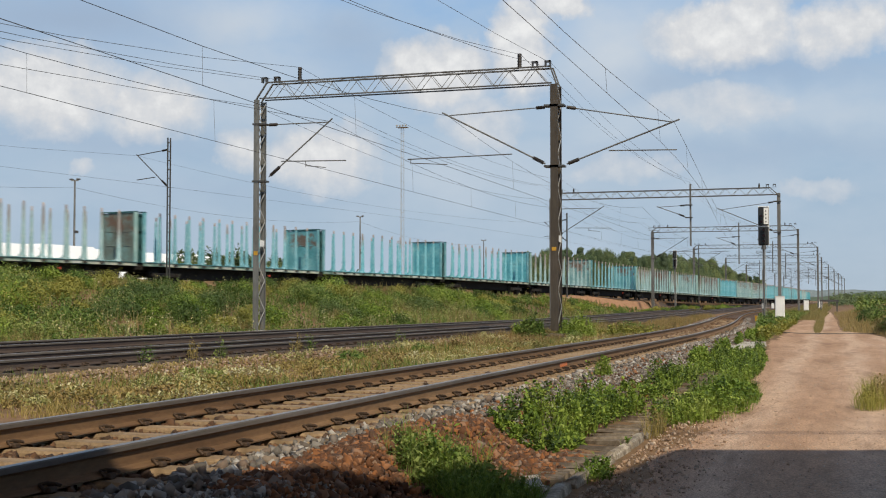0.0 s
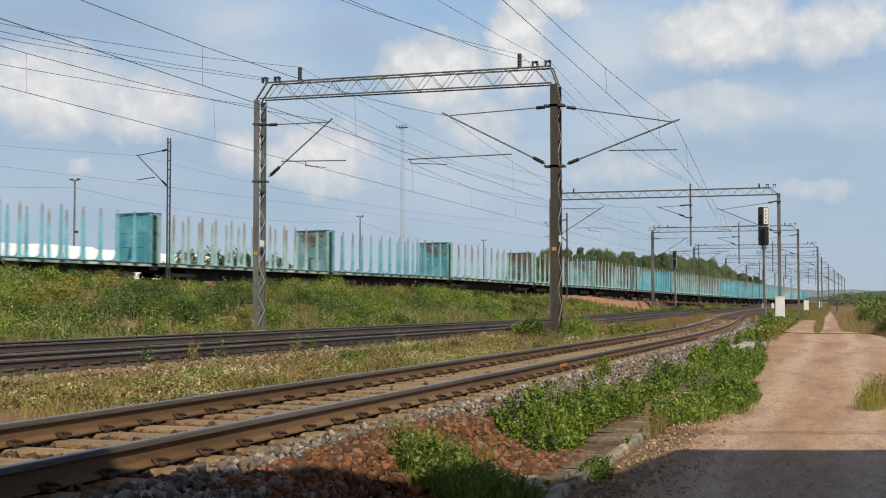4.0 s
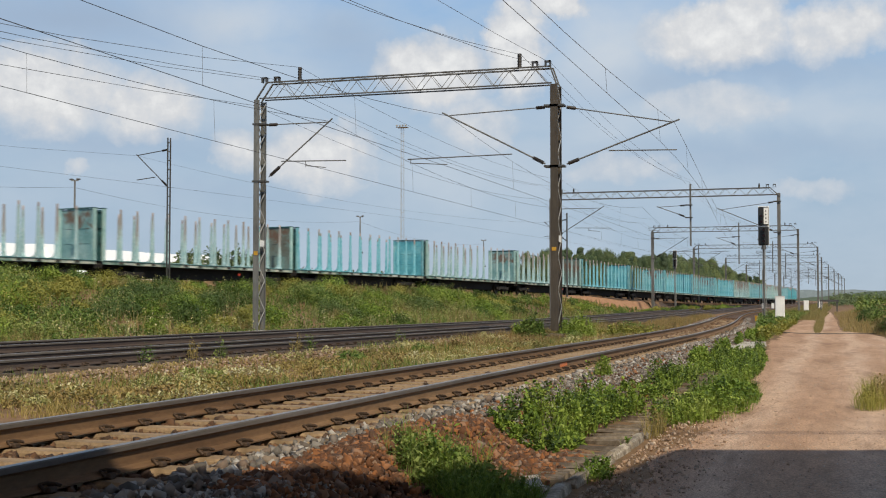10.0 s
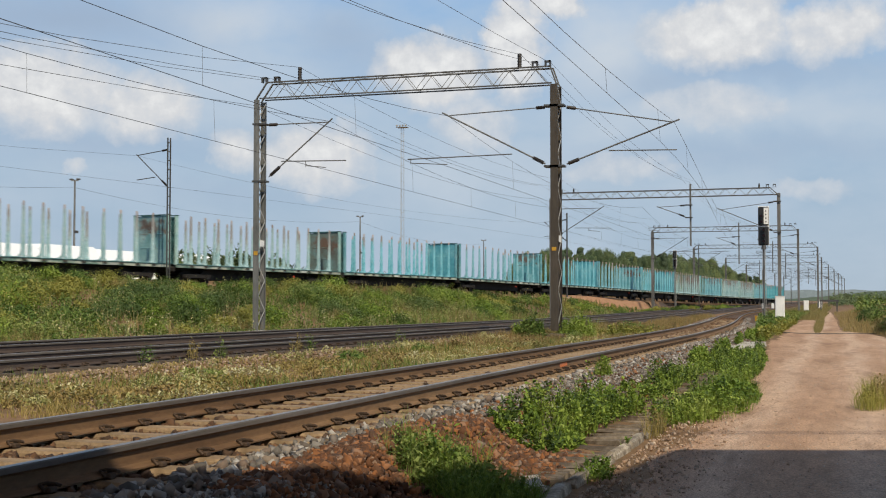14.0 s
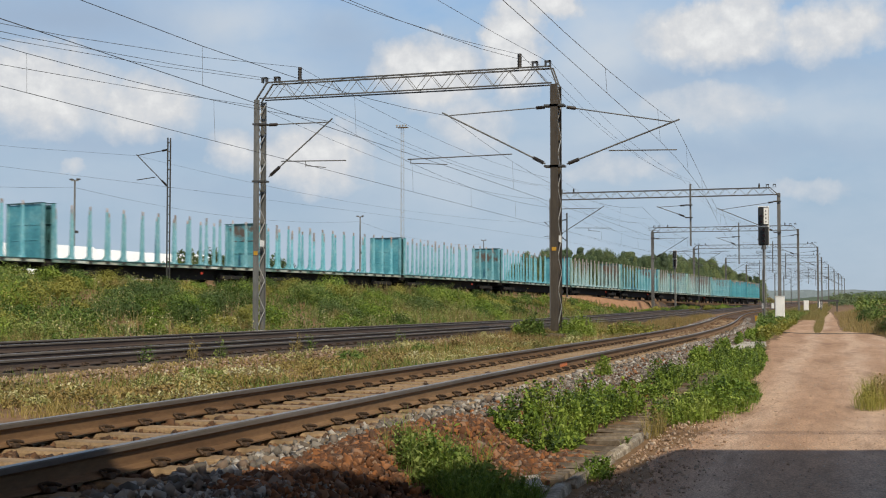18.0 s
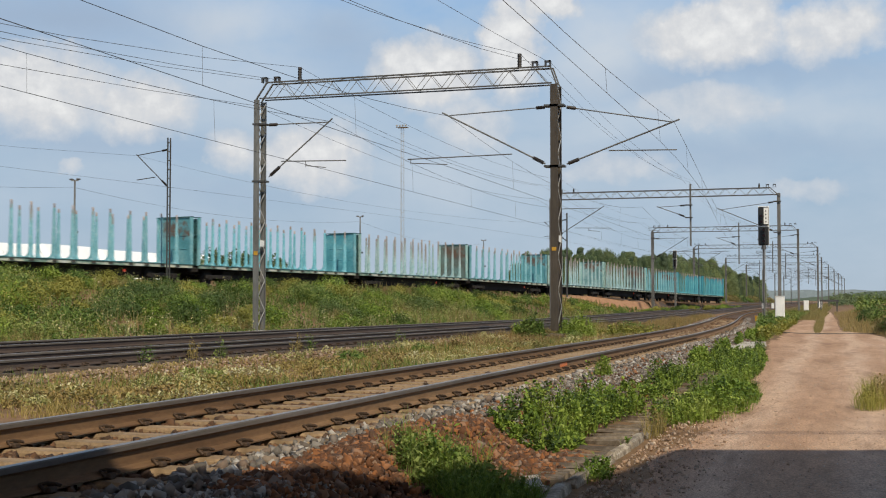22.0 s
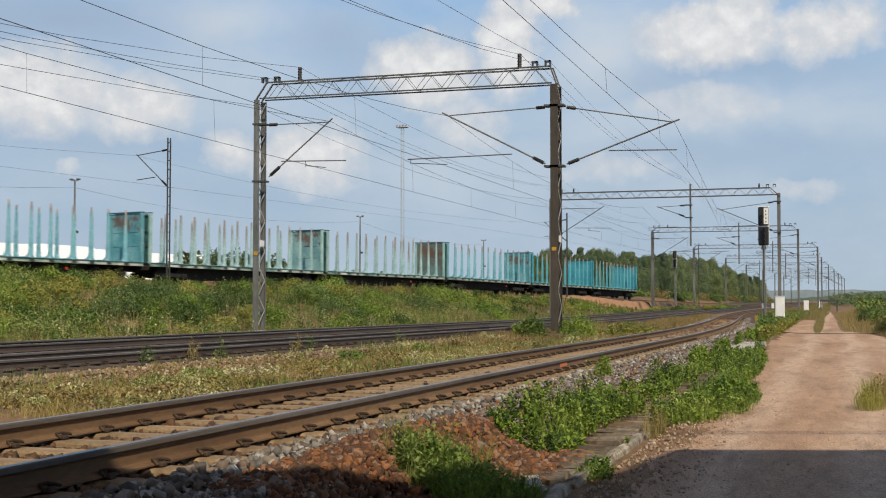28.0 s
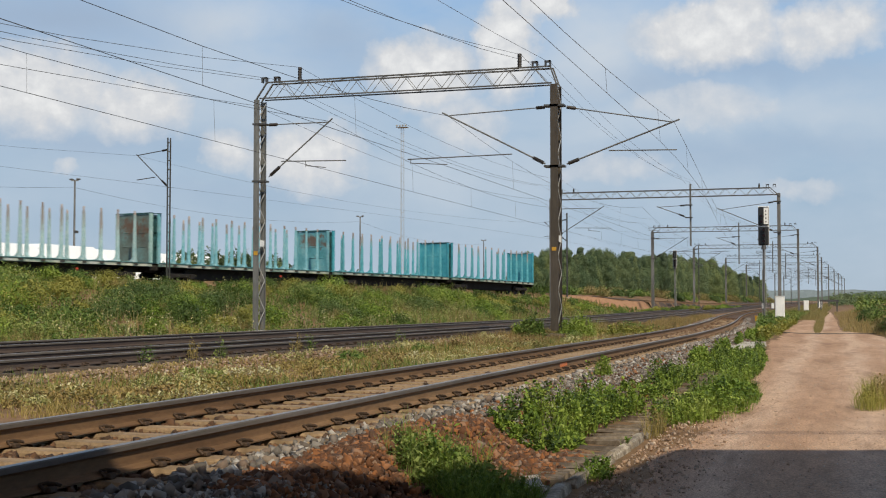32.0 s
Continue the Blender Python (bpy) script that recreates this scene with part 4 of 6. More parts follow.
    thick = ramp(m, lump, [(0.23, (0, 0, 0)), (0.37, (0.45, 0.45, 0.45)), (0.72, (0.95, 0.95, 0.95))])
    above = fbm(vec("ADD", p, (0.22, 0.55, 0)), 0.75, 7, 0.6)
    lit = mathn(m, "ADD", mathn(m, "MULTIPLY", mathn(m, "SUBTRACT", grain, above), 0.85), mathn(m, "MULTIPLY", lump, 0.62))
    white = ramp(m, lit, [(0.0, (0.50, 0.56, 0.635)), (0.25, (0.60, 0.635, 0.685)), (0.50, (0.70, 0.71, 0.725)), (0.80, (0.86, 0.86, 0.85))])
    c = mix(m, thick, c, white)
    em = n.new("ShaderNodeEmission")
    l.new(c, em.inputs[0])
    l.new(em.outputs[0], n["Material Output"].inputs[0])
    return m


# Clouds by bearing and height in the picture's plan: place, half widths, weight.
CLOUD_HEADS = [(1285, 60, 140, 50, 0.98), (1345, 36, 62, 34, 0.98), (1490, 70, 110, 45, 0.85), (780, 114, 110, 55, 1.0), (928, 62, 55, 74, 1.08), (985, 2, 48, 22, 1.1),
               (75, 165, 165, 62, 0.90), (262, 185, 92, 52, 0.86), (565, 275, 115, 52, 0.86), (430, 258, 55, 42, 0.72), (150, 306, 30, 15, 0.5), (850, 205, 85, 48, 0.62),
               (1270, 192, 130, 38, 0.52), (1450, 335, 80, 26, 0.45), (1110, 300, 120, 26, 0.45)]
CLOUD_BASES = [(1340, 140, 190, 30, 0.75), (180, 262, 230, 30, 0.50), (1330, 275, 260, 28, 0.45), (620, 70, 80, 55, 0.6), (120, 45, 200, 50, 1.0), (1440, 8, 60, 16, 0.8), (1180, 150, 60, 30, 0.5), (420, 350, 230, 26, 0.3)]
CLOUD_VEILS = [(430, 35, 120, 42, 0.8), (1070, 85, 100, 75, 0.8), (1300, 210, 330, 45, 0.6), (330, 160, 360, 80, 0.4), (880, 300, 300, 70, 0.5)]
R_SKY = 3800.0
az, el = np.radians(np.arange(0, 361, 3.0)), np.radians(np.array([-3, 0, 3, 6, 9, 12, 16, 20, 25, 30, 36.0]))
ga, ge = np.meshgrid(az, el)
v = np.stack([R_SKY * np.sin(ga).ravel(), R_SKY * np.cos(ga).ravel(), R_SKY * np.tan(ge).ravel()], 1)
idx = np.arange(ga.size).reshape(ga.shape)
f = np.stack([idx[:-1, :-1], idx[1:, :-1], idx[1:, 1:], idx[:-1, 1:]], -1).reshape(-1, 4)
me = array_mesh("clouds", v, f, sky_material(), True)
lay = me.uv_layers.new(name="bearing")
vi = np.zeros(len(me.loops), dtype=np.int32)
me.loops.foreach_get("vertex_index", vi)
bear = np.degrees(ga).ravel() + math.degrees(0.309)
bear = np.where(bear > 200, bear - 360, bear)
uvs = np.stack([bear, np.degrees(ge).ravel()], 1)[vi]
# the seam column behind the camera closes on itself
uv4 = uvs.reshape(-1, 4, 2)
wide = uv4[:, :, 0].max(1) - uv4[:, :, 0].min(1) > 180
uv4[wide, :, 0] = np.where(uv4[wide, :, 0] < 0, uv4[wide, :, 0] + 360, uv4[wide, :, 0])
lay.data.foreach_set("uv", uv4.reshape(-1).astype(np.float32))
clouds = tagged(new("backdrop_sky", me), "blue sky with drifting white cumulus clouds", "sky", kind="structure")
clouds.location = (0, 0, 0)


def hills(name, dist, a0, a1, hmin, hmax, mat, seed):
    v, k = [], 240
    r = np.random.RandomState(seed)
    for i in range(k):
        b = math.radians(a0 + (a1 - a0) * i / (k - 1)) - 0.309
        h = hmin + (hmax - hmin) * (0.5 + 0.5 * float(wob(i * 0.05, 0, 1.0, seed))) + r.uniform(-1, 1) * 1.6
        h = h * min(1.0, 0.15 + min(i, k - 1 - i) / 26)
        for d, z in ((dist, -2.0), (dist + 10, h), (dist + 260, h * 0.8)):
            v.append((d * math.sin(b), d * math.cos(b), z))
    i = np.arange(k * 3).reshape(k, 3)
    f = np.stack([i[:-1, :-1], i[:-1, 1:], i[1:, 1:], i[1:, :-1]], -1).reshape(-1, 4)
    tagged(new(name, array_mesh(name, v, f, mat)), "low wooded hills on the hazy horizon", "hills", kind="structure")


# Pale blue-grey: the distance haze is put into the hills' colour.
M_FARWOOD = worn("haze_painted_wood", [(0.15, 0.195, 0.22), (0.18, 0.225, 0.25)], 0.05, 0.95, fine=0.3, depth=0.5, vary=0)
M_MIDWOOD = worn("mid_far_wood", [(0.055, 0.085, 0.06), (0.09, 0.12, 0.085)], 0.1, 0.95, fine=0.5, depth=0.5, vary=0)
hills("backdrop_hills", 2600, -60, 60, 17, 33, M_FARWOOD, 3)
hills("backdrop_woods", 1500, -60, 14.3, 9, 16, M_MIDWOOD, 8)
hills("backdrop_woods", 1300, 15.2, 70, 5, 14, M_MIDWOOD, 9)

# ---- plants ----
def scatter(n, x0, x1, y0, y1, seed, near=True):
    """Random places in a stretch, denser towards its near end."""
    r = np.random.RandomState(seed)
    t = r.rand(n)
    y = y0 * (y1 / y0) ** t if near else y0 + (y1 - y0) * t
    return x0 + (x1 - x0) * r.rand(n), y


def blades(x, y, z, h, w, seed, lean=0.45):
    """Grass blades: two quads and a bend each, as (vertices, faces)."""
    r = np.random.RandomState(seed)
    n = len(x)
    a, tilt = r.uniform(0, 6.28, n), r.uniform(0.05, lean, n) * h
    b = r.uniform(0, 6.28, n)
    dx, dy, tx, ty = np.cos(a) * w / 2, np.sin(a) * w / 2, np.cos(b) * tilt, np.sin(b) * tilt
    base = np.stack([x, y, z - 0.02], 1)
    side = np.stack([dx, dy, 0 * dx], 1)
    mid = base + np.stack([tx * 0.3, ty * 0.3, h * 0.55], 1)
    top = base + np.stack([tx, ty, h], 1)
    v = np.stack([base - side, base + side, mid + side * 0.8, mid - side * 0.8, top + side * 0.12, top - side * 0.12], 1).reshape(-1, 3)
    i = np.arange(n)[:, None] * 6
    f = np.concatenate([i + [0, 1, 2, 3], i + [3, 2, 4, 5]], 1).reshape(-1, 4)
    return v, f


def leaves(x, y, z, size, seed, droop=0.5):
    """Single leaves: a folded diamond of two triangles joined as a quad."""
    r = np.random.RandomState(seed)
    n = len(x)
    a, e = r.uniform(0, 6.28, n), r.uniform(-0.7, 1.5, n) * droop
    way = np.stack([np.cos(a) * np.cos(e), np.sin(a) * np.cos(e), np.sin(e)], 1)
    s = np.stack([-np.sin(a), np.cos(a), r.uniform(-0.5, 0.5, n)], 1)
    c = np.stack([x, y, z], 1)
    L, W = (size * r.uniform(0.6, 1.3, n))[:, None], (size * r.uniform(0.22, 0.42, n))[:, None]
    v = np.stack([c, c + way * L * 0.5 + s * W, c + way * L, c + way * L * 0.5 - s * W], 1).reshape(-1, 3)
    v[1::4, 2] += 0.12 * size
    v[3::4, 2] += 0.12 * size
    return v, np.arange(n * 4).reshape(n, 4)


def weeds(x, y, z, h, per, size, seed):
    """Leafy weeds: stems as blades with leaves up their height."""
    r = np.random.RandomState(seed)
    n = len(x)
    i = np.repeat(np.arange(n), per)
    t = r.uniform(0.15, 1.0, len(i))
    sp = 0.35 * h[i] * (1.15 - t) * r.rand(len(i)) ** 0.5
    b = r.uniform(0, 6.28, len(i))
    lx, ly = x[i] + np.cos(b) * sp, y[i] + np.sin(b) * sp
    v1, f1 = leaves(lx, ly, z[i] + t * h[i], size * r.uniform(0.6, 1.2, len(i)), seed + 1, 0.8)
    v2, f2 = blades(x, y, z, h, np.full(n, 0.012), seed + 2, 0.2)
    return np.concatenate([v1, v2]), np.concatenate([f1, f2 + len(v1)])


def plant_stuff(name, label, chunks, mat, category="grass"):
    vs, fs, k = [], [], 0
    for v, f in chunks:
        vs.append(v)
        fs.append(f + k)
        k += len(v)
    return tagged(new(name, array_mesh(name, np.concatenate(vs), np.concatenate(fs), mat)), label, category, kind="stuff")


G_FRESH = leafy("fresh_weeds", [(0.05, 0.095, 0.016), (0.12, 0.195, 0.03), (0.22, 0.30, 0.045), (0.37, 0.43, 0.12)])
G_DRY = leafy("dry_grass", [(0.15, 0.15, 0.04), (0.26, 0.215, 0.065), (0.35, 0.265, 0.10), (0.48, 0.36, 0.18)])
G_BANK = leafy("bank_weeds", [(0.03, 0.062, 0.014), (0.072, 0.132, 0.026), (0.14, 0.21, 0.045), (0.25, 0.30, 0.085), (0.34, 0.33, 0.13)])
G_OLIVE = leafy("olive_grass", [(0.085, 0.10, 0.03), (0.16, 0.155, 0.05), (0.26, 0.21, 0.085), (0.33, 0.25, 0.11)])
G_STRAW = leafy("straw_grass", [(0.13, 0.125, 0.04), (0.24, 0.19, 0.07), (0.34, 0.25, 0.105), (0.42, 0.31, 0.15)])
G_PALE = leafy("pale_leaves", [(0.15, 0.18, 0.05), (0.38, 0.36, 0.14), (0.72, 0.67, 0.47)])
G_TREE = [leafy("tree_leaves_a", [(0.12, 0.17, 0.09), (0.17, 0.225, 0.115), (0.235, 0.285, 0.145)], 0.85, 0.42, 0.3),
          leafy("tree_leaves_b", [(0.08, 0.122, 0.075), (0.12, 0.165, 0.10), (0.165, 0.21, 0.125)], 0.85, 0.42, 0.3)]
M_BARK = worn("bark", [(0.05, 0.04, 0.03), (0.10, 0.08, 0.06)], 3, 0.9)
M_BIRCH = worn("birch_bark", [(0.12, 0.11, 0.10), (0.42, 0.41, 0.38), (0.5, 0.49, 0.46)], 3, 0.8, stretch=(1, 1, 3))

rs = np.random.RandomState(4)
BANK_BUSHES, BANK_SHRUBS = [], []
# bank below the train
def on_bank(n, seed, y0=22, y1=210):
    r = np.random.RandomState(seed)
    y = y0 * (y1 / y0) ** r.rand(n)
    e = np.minimum(train_x(y) + 2.0, -22.2)
    x = -21.3 + (e + 21.3) * r.rand(n)
    ok = (y < 98) | (x > train_x(y) + 3.3 + 0.5 * wob(y, x, 0.3, 3))
    x, y = x[ok], y[ok]
    return x, y, ground_z(x, y)


def lushness(x, y):
    return np.clip(0.5 + 0.45 * wob(x, y, 0.28, 31) + 0.35 * wob(x, y, 0.9, 32) + 0.2 * wob(x, y, 2.6, 35), 0, 1)


x, y, z = on_bank(9000, 21)
lush = lushness(x, y)
low = lambda y: np.interp(y, [88, 104], [1.0, 0.7])
c1 = blades(x, y, z, low(y) * (0.14 + 0.85 * lush ** 1.6) * rs.uniform(0.5, 1.2, len(x)), 0.014 + 0.0003 * y, 22)
x, y, z = on_bank(9500, 23)
lush = lushness(x, y)
c2 = weeds(x, y, z, low(y) * (0.18 + 0.6 * lush ** 1.5) * rs.uniform(0.6, 1.3, len(x)), 20, 0.095, 24)
plant_stuff("bank_grass", "tall green weeds and grass on the embankment", [c1, c2], G_BANK)
x, y, z = on_bank(5000, 27)
keep = (lushness(x, y) < 0.32) | (wob(x, y, 0.55, 37) > 0.5)
plant_stuff("bank_dry_grass", "dry straw-coloured grass patches on the embankment", [blades(x[keep], y[keep], z[keep], rs.uniform(0.25, 0.8, keep.sum()), 0.014 + 0.0003 * y[keep], 28)], G_DRY)
x, y, z = on_bank(9000, 127, 70, 130)
keep = wob(x, y, 0.35, 137) > -0.1
plant_stuff("bank_dry_grass", "brownish dry grass on the lower embankment", [blades(x[keep], y[keep], z[keep], rs.uniform(0.35, 0.95, keep.sum()) * low(y[keep]), 0.03 + 0 * x[keep], 128)], G_OLIVE)
x, y, z = on_bank(4500, 25)
keep = wob(x, y, 0.5, 33) > 0.05
plant_stuff("bank_flowers", "pale seed heads and leaves among the bank's weeds", [weeds(x[keep], y[keep], z[keep], rs.uniform(0.4, 1.0, keep.sum()), 9, 0.08, 26)], G_PALE)
G_GREY = leafy("grey_green_weeds", [(0.07, 0.105, 0.045), (0.14, 0.185, 0.085), (0.23, 0.275, 0.14), (0.36, 0.38, 0.24)])
G_DEEP = leafy("deep_green_weeds", [(0.035, 0.06, 0.014), (0.07, 0.115, 0.025), (0.13, 0.18, 0.045)])
G_YELLOW = leafy("yellow_green_weeds", [(0.14, 0.15, 0.03), (0.26, 0.26, 0.055), (0.40, 0.36, 0.10)])
G_WILLOW = leafy("willow_leaves", [(0.045, 0.08, 0.022), (0.085, 0.135, 0.04), (0.15, 0.205, 0.07)])
rb = np.random.RandomState(77)
for i in range(185):
    by = 24 * (97 / 24) ** rb.rand()
    e = float(min(train_x(by) + 2.4, -22.4))
    bx = -21.8 + (e + 21.8) * (0.05 + 0.95 * rb.rand())
    q = 0.42 + 1.25 * rb.rand() ** 1.5
    BANK_BUSHES.append((bx, by, 0.9 * q, 1.15 * q, 0.95 * q))

for i in range(46):
    by = 30 * (98 / 30) ** ((i + rb.rand()) / 46)
    q = rb.uniform(0.55, 1.0) * (1.25 if by < 62 else 0.85)
    BANK_BUSHES.append((float(train_x(by)) + 2.9 + 0.7 * rb.rand(), by, 0.8 * q, 1.2 * q, 0.9 * q))

for i in range(60):
    by = 95 * (195 / 95) ** ((i + rb.rand()) / 60)
    q = rb.uniform(0.5, 1.0)
    BANK_BUSHES.append((float(train_x(by)) + 3.9 + 2.4 * rb.rand(), by, 0.9 * q, 1.8 * q, 0.75 * q))

# darker shrubs and pale dry patches that break up the bank
BANK_SHRUBS += [(-30.5, 52.5, 1.3, 1.7, 1.45), (-29.3, 54.5, 1.2, 1.6, 1.2), (-31.5, 50.0, 0.9, 1.2, 1.0)]
for i in range(7):
    by = 26 + 8.3 * i + 3.0 * rb.rand()
    e = float(min(train_x(by) + 2.4, -22.4))
    bx = -22.2 + (e + 22.2) * (0.15 + 0.7 * rb.rand())
    q = rb.uniform(0.9, 1.5)
    BANK_SHRUBS.append((bx, by, 0.9 * q, 1.5 * q, 0.95 * q))

# dry strip between the near and the main tracks
def strip_spots(n, y0, y1, seed):
    x, y = scatter(n, -12.0, -7.2, y0, y1, seed)
    ok = x < near_x(y) - 2.3
    return x[ok], y[ok]


x, y = strip_spots(60000, 12, 120, 41)
keep = (wob(x, y, 1.3, 40) + 0.6 * wob(x, y, 3.6, 39) > -0.3) | (y > 42)
x, y = x[keep], y[keep]
tall = (0.5 + 0.5 * wob(x, y, 0.6, 42)) * np.clip((y - 14) / 30, 0.35, 1.5)
h = (0.05 + 0.27 * tall) * rs.uniform(0.4, 1.4, len(x))
near = y + 6 * wob(x, y, 0.5, 46) < 38
plant_stuff("dry_grass", "dry yellowish grass between the tracks", [blades(x[near], y[near], ground_z(x, y)[near], h[near], 0.009 + 0.0002 * y[near], 43, 0.9)], G_DRY)
G_BROWN = leafy("brown_grass", [(0.115, 0.105, 0.036), (0.20, 0.16, 0.058), (0.29, 0.205, 0.085), (0.36, 0.25, 0.11)])
plant_stuff("dry_grass", "taller brown grass farther along the strip", [blades(x[~near], y[~near], ground_z(x, y)[~near], h[~near], 0.009 + 0.0002 * y[~near], 45, 0.9)], G_BROWN)
x, y = strip_spots(11000, 13, 80, 47)
keep = wob(x, y, 0.9, 48) > 0.22
plant_stuff("strip_grass", "green grass patches between the tracks", [blades(x[keep], y[keep], ground_z(x, y)[keep], rs.uniform(0.08, 0.3, keep.sum()), 0.008 + 0.0002 * y[keep], 49, 0.8)], G_BANK)
x, y = strip_spots(4200, 13, 60, 44)
keep = wob(x, y, 2.2, 45) > 0.08
plant_stuff("pale_weeds", "low pale leafy weeds in the dry strip", [weeds(x[keep], y[keep], ground_z(x, y)[keep], rs.uniform(0.04, 0.16, keep.sum()), 11, 0.06, 46)], G_PALE)

STRIP_MOUNDS = []
for i in range(48):
    my = 13 * (60 / 13) ** rb.rand()
    mx = -11.6 + (float(near_x(my)) - 2.5 + 11.6) * rb.rand()
    STRIP_MOUNDS.append((mx, my, rb.uniform(0.25, 0.7), rb.uniform(0.4, 1.1), rb.uniform(0.10, 0.24) * (1 + my / 90)))
x, y = strip_spots(15000, 12.5, 70, 141)
plant_stuff("dry_litter", "dead leaves and straw lying in the strip", [leaves(x, y, ground_z(x, y) + rs.uniform(0.0, 0.06, len(x)), 0.04 + 0.0006 * y, 142, 0.8)], G_DRY)
x, y = scatter(9000, -7.5, -2.5, 115, 420, 143)
ok = x > near_x(y) + 2.4
x, y = x[ok], y[ok]
plant_stuff("meadow_grass", "olive grass beside the far tracks", [blades(x, y, ground_z(x, y), rs.uniform(0.12, 0.5, len(x)), 0.02 + 0.0002 * y, 144)], G_OLIVE)

# fresh weeds between ballast and road
def on_slab(x, y):
    """The slab row and the bare soil on its road side stay open."""
    return (np.abs(x + 2.34) < 0.23 + 0.06 * wob(x, y, 2.0, 66)) & (y < 27 + 4 * wob(x, y, 0.8, 67)) & (wob(x, y, 4.5, 68) < 0.5) | (x > -2.1) & (y < 15.0)


def off_limits(x, y):
    """The road's own sand, and the bare slabs farther on."""
    edge = np.interp(y, [15, 20, 32, 43, 60, 117], [-1.9, -1.1, -1.8, -2.55, -2.5, -2.85]) + 0.12 * wob(x, y, 2.0, 69)
    return (x > edge) | (np.abs(x + 2.7) < 0.34) & (y > 35.5) & (y < 43.5)


def fresh(n, seed, y0, y1, hmax, per, size, xl=-3.7, xr=-1.65, cut=-0.25):
    x, y = scatter(n, xl, xr, y0, y1, seed)
    m = (x > np.interp(y, [12, 17, 26, 50], [-3.32, -3.1, -2.98, -2.88])) & (wob(x, y, 1.1, 52) + 0.5 * wob(x, y, 3.4, 54) > cut)
    x, y = x[m] + near_x(y[m]) * 0.45 + 5.19 * 0.45, y[m]
    bare = on_slab(x, y) | off_limits(x, y)
    x, y = x[~bare], y[~bare]
    r = np.random.RandomState(seed + 5)
    h = hmax * (0.3 + 0.7 * np.clip(0.5 + wob(x, y, 2.2, 57), 0, 1)) * r.uniform(0.5, 1.15, len(x))
    return weeds(x, y, ground_z(x, y), h, per, size, seed + 1)


plant_stuff("fresh_weeds", "bright green leafy weeds along the track's edge", [fresh(3300, 51, 11.6, 50, 0.36, 28, 0.052, -3.5, cut=-0.85), fresh(70, 151, 13, 40, 0.6, 40, 0.055, -3.2, -2.6, cut=0.1)], G_FRESH, "weeds")
def shoulder(n, y0, y1, lo, hi, seed, h, per, size, cut):
    """Weeds between the ballast's foot and the slabs."""
    r = np.random.RandomState(seed)
    y = y0 * (y1 / y0) ** r.rand(n)
    a, b = near_x(y) + lo, np.full(n, hi)
    x = a + (b - a) * r.rand(n)
    ok = (wob(x, y, 1.3, seed + 3) + 0.5 * wob(x, y, 3.0, seed + 4) > cut) & ~off_limits(x, y)
    x, y = x[ok], y[ok]
    return weeds(x, y, ground_z(x, y), h * r.uniform(0.5, 1.2, len(x)), per, size, seed + 1)


plant_stuff("shoulder_weeds", "green weeds over the ballast's foot", [shoulder(1100, 27, 66, 2.1, -2.95, 251, 0.30, 20, 0.08, -0.15)], G_FRESH, "weeds")
plant_stuff("shoulder_weeds", "olive and green weeds along the far shoulder", [shoulder(1500, 60, 135, 2.1, -2.75, 261, 0.40, 14, 0.12, -0.4)], G_BANK, "weeds")
plant_stuff("verge_weeds", "yellow-green weeds farther along the track's edge", [fresh(1300, 53, 42, 130, 0.45, 16, 0.14, -3.2, -1.8)], G_YELLOW, "weeds")
plant_stuff("deep_weeds", "darker leafy weeds among the bright ones", [fresh(1500, 58, 11.6, 50, 0.42, 26, 0.055, -3.5, cut=-0.05)], G_DEEP, "weeds")
x, y = scatter(9000, -3.3, -1.6, 12, 60, 55)
m = (x > np.interp(y, [12, 17, 26, 50], [-3.1, -2.8, -2.5, -2.5])) & (wob(x, y, 1.1, 52) + 0.5 * wob(x, y, 3.4, 54) > -0.15)
m = m & ~on_slab(x, y) & ~off_limits(x, y)
x, y = x[m], y[m]
plant_stuff("fresh_grass", "green grass among the weeds by the road", [blades(x, y, ground_z(x, y), rs.uniform(0.08, 0.4, len(x)), 0.007 + 0.0001 * y, 56)], G_FRESH)
x, y = scatter(4200, -0.36, 0.36, 60, 150, 59)
x = x * np.interp(y, [60, 68, 110, 150], [0.3, 0.65, 0.8, 1.5]) + np.interp(y, [60, 117, 150], [-1.02, -1.62, -1.7])
plant_stuff("road_grass", "grass strip between the road's wheel tracks", [blades(x, y, ground_z(x, y), rs.uniform(0.06, 0.28, len(x)), 0.014 + 0 * x, 60, 0.9)], G_OLIVE)

# low scrub on the open ground beyond the road
x, y = scatter(3800, 0.0, 30.0, 100, 420, 401)
ok = x > 0.014 * y + 0.8 * wob(x, y, 0.2, 402)
x, y = x[ok], y[ok]
plant_stuff("scrub", "low green scrub on the open ground beyond the road", [weeds(x, y, ground_z(x, y), (1.1 + 0.9 * wob(x, y, 0.3, 403)) * rs.uniform(0.5, 1.1, len(x)) + 0.3, 14, 0.34, 404)], G_BANK, "shrubs")
x, y = scatter(2600, -14.0, 70.0, 300, 460, 411)
ok = x > near_x(y) + 6
x, y = x[ok], y[ok]
plant_stuff("scrub", "tall hazy scrub along the far edge of the open ground", [weeds(x, y, ground_z(x, y), rs.uniform(1.2, 3.4, len(x)), 14, 0.6, 412)], G_TREE[0], "shrubs")
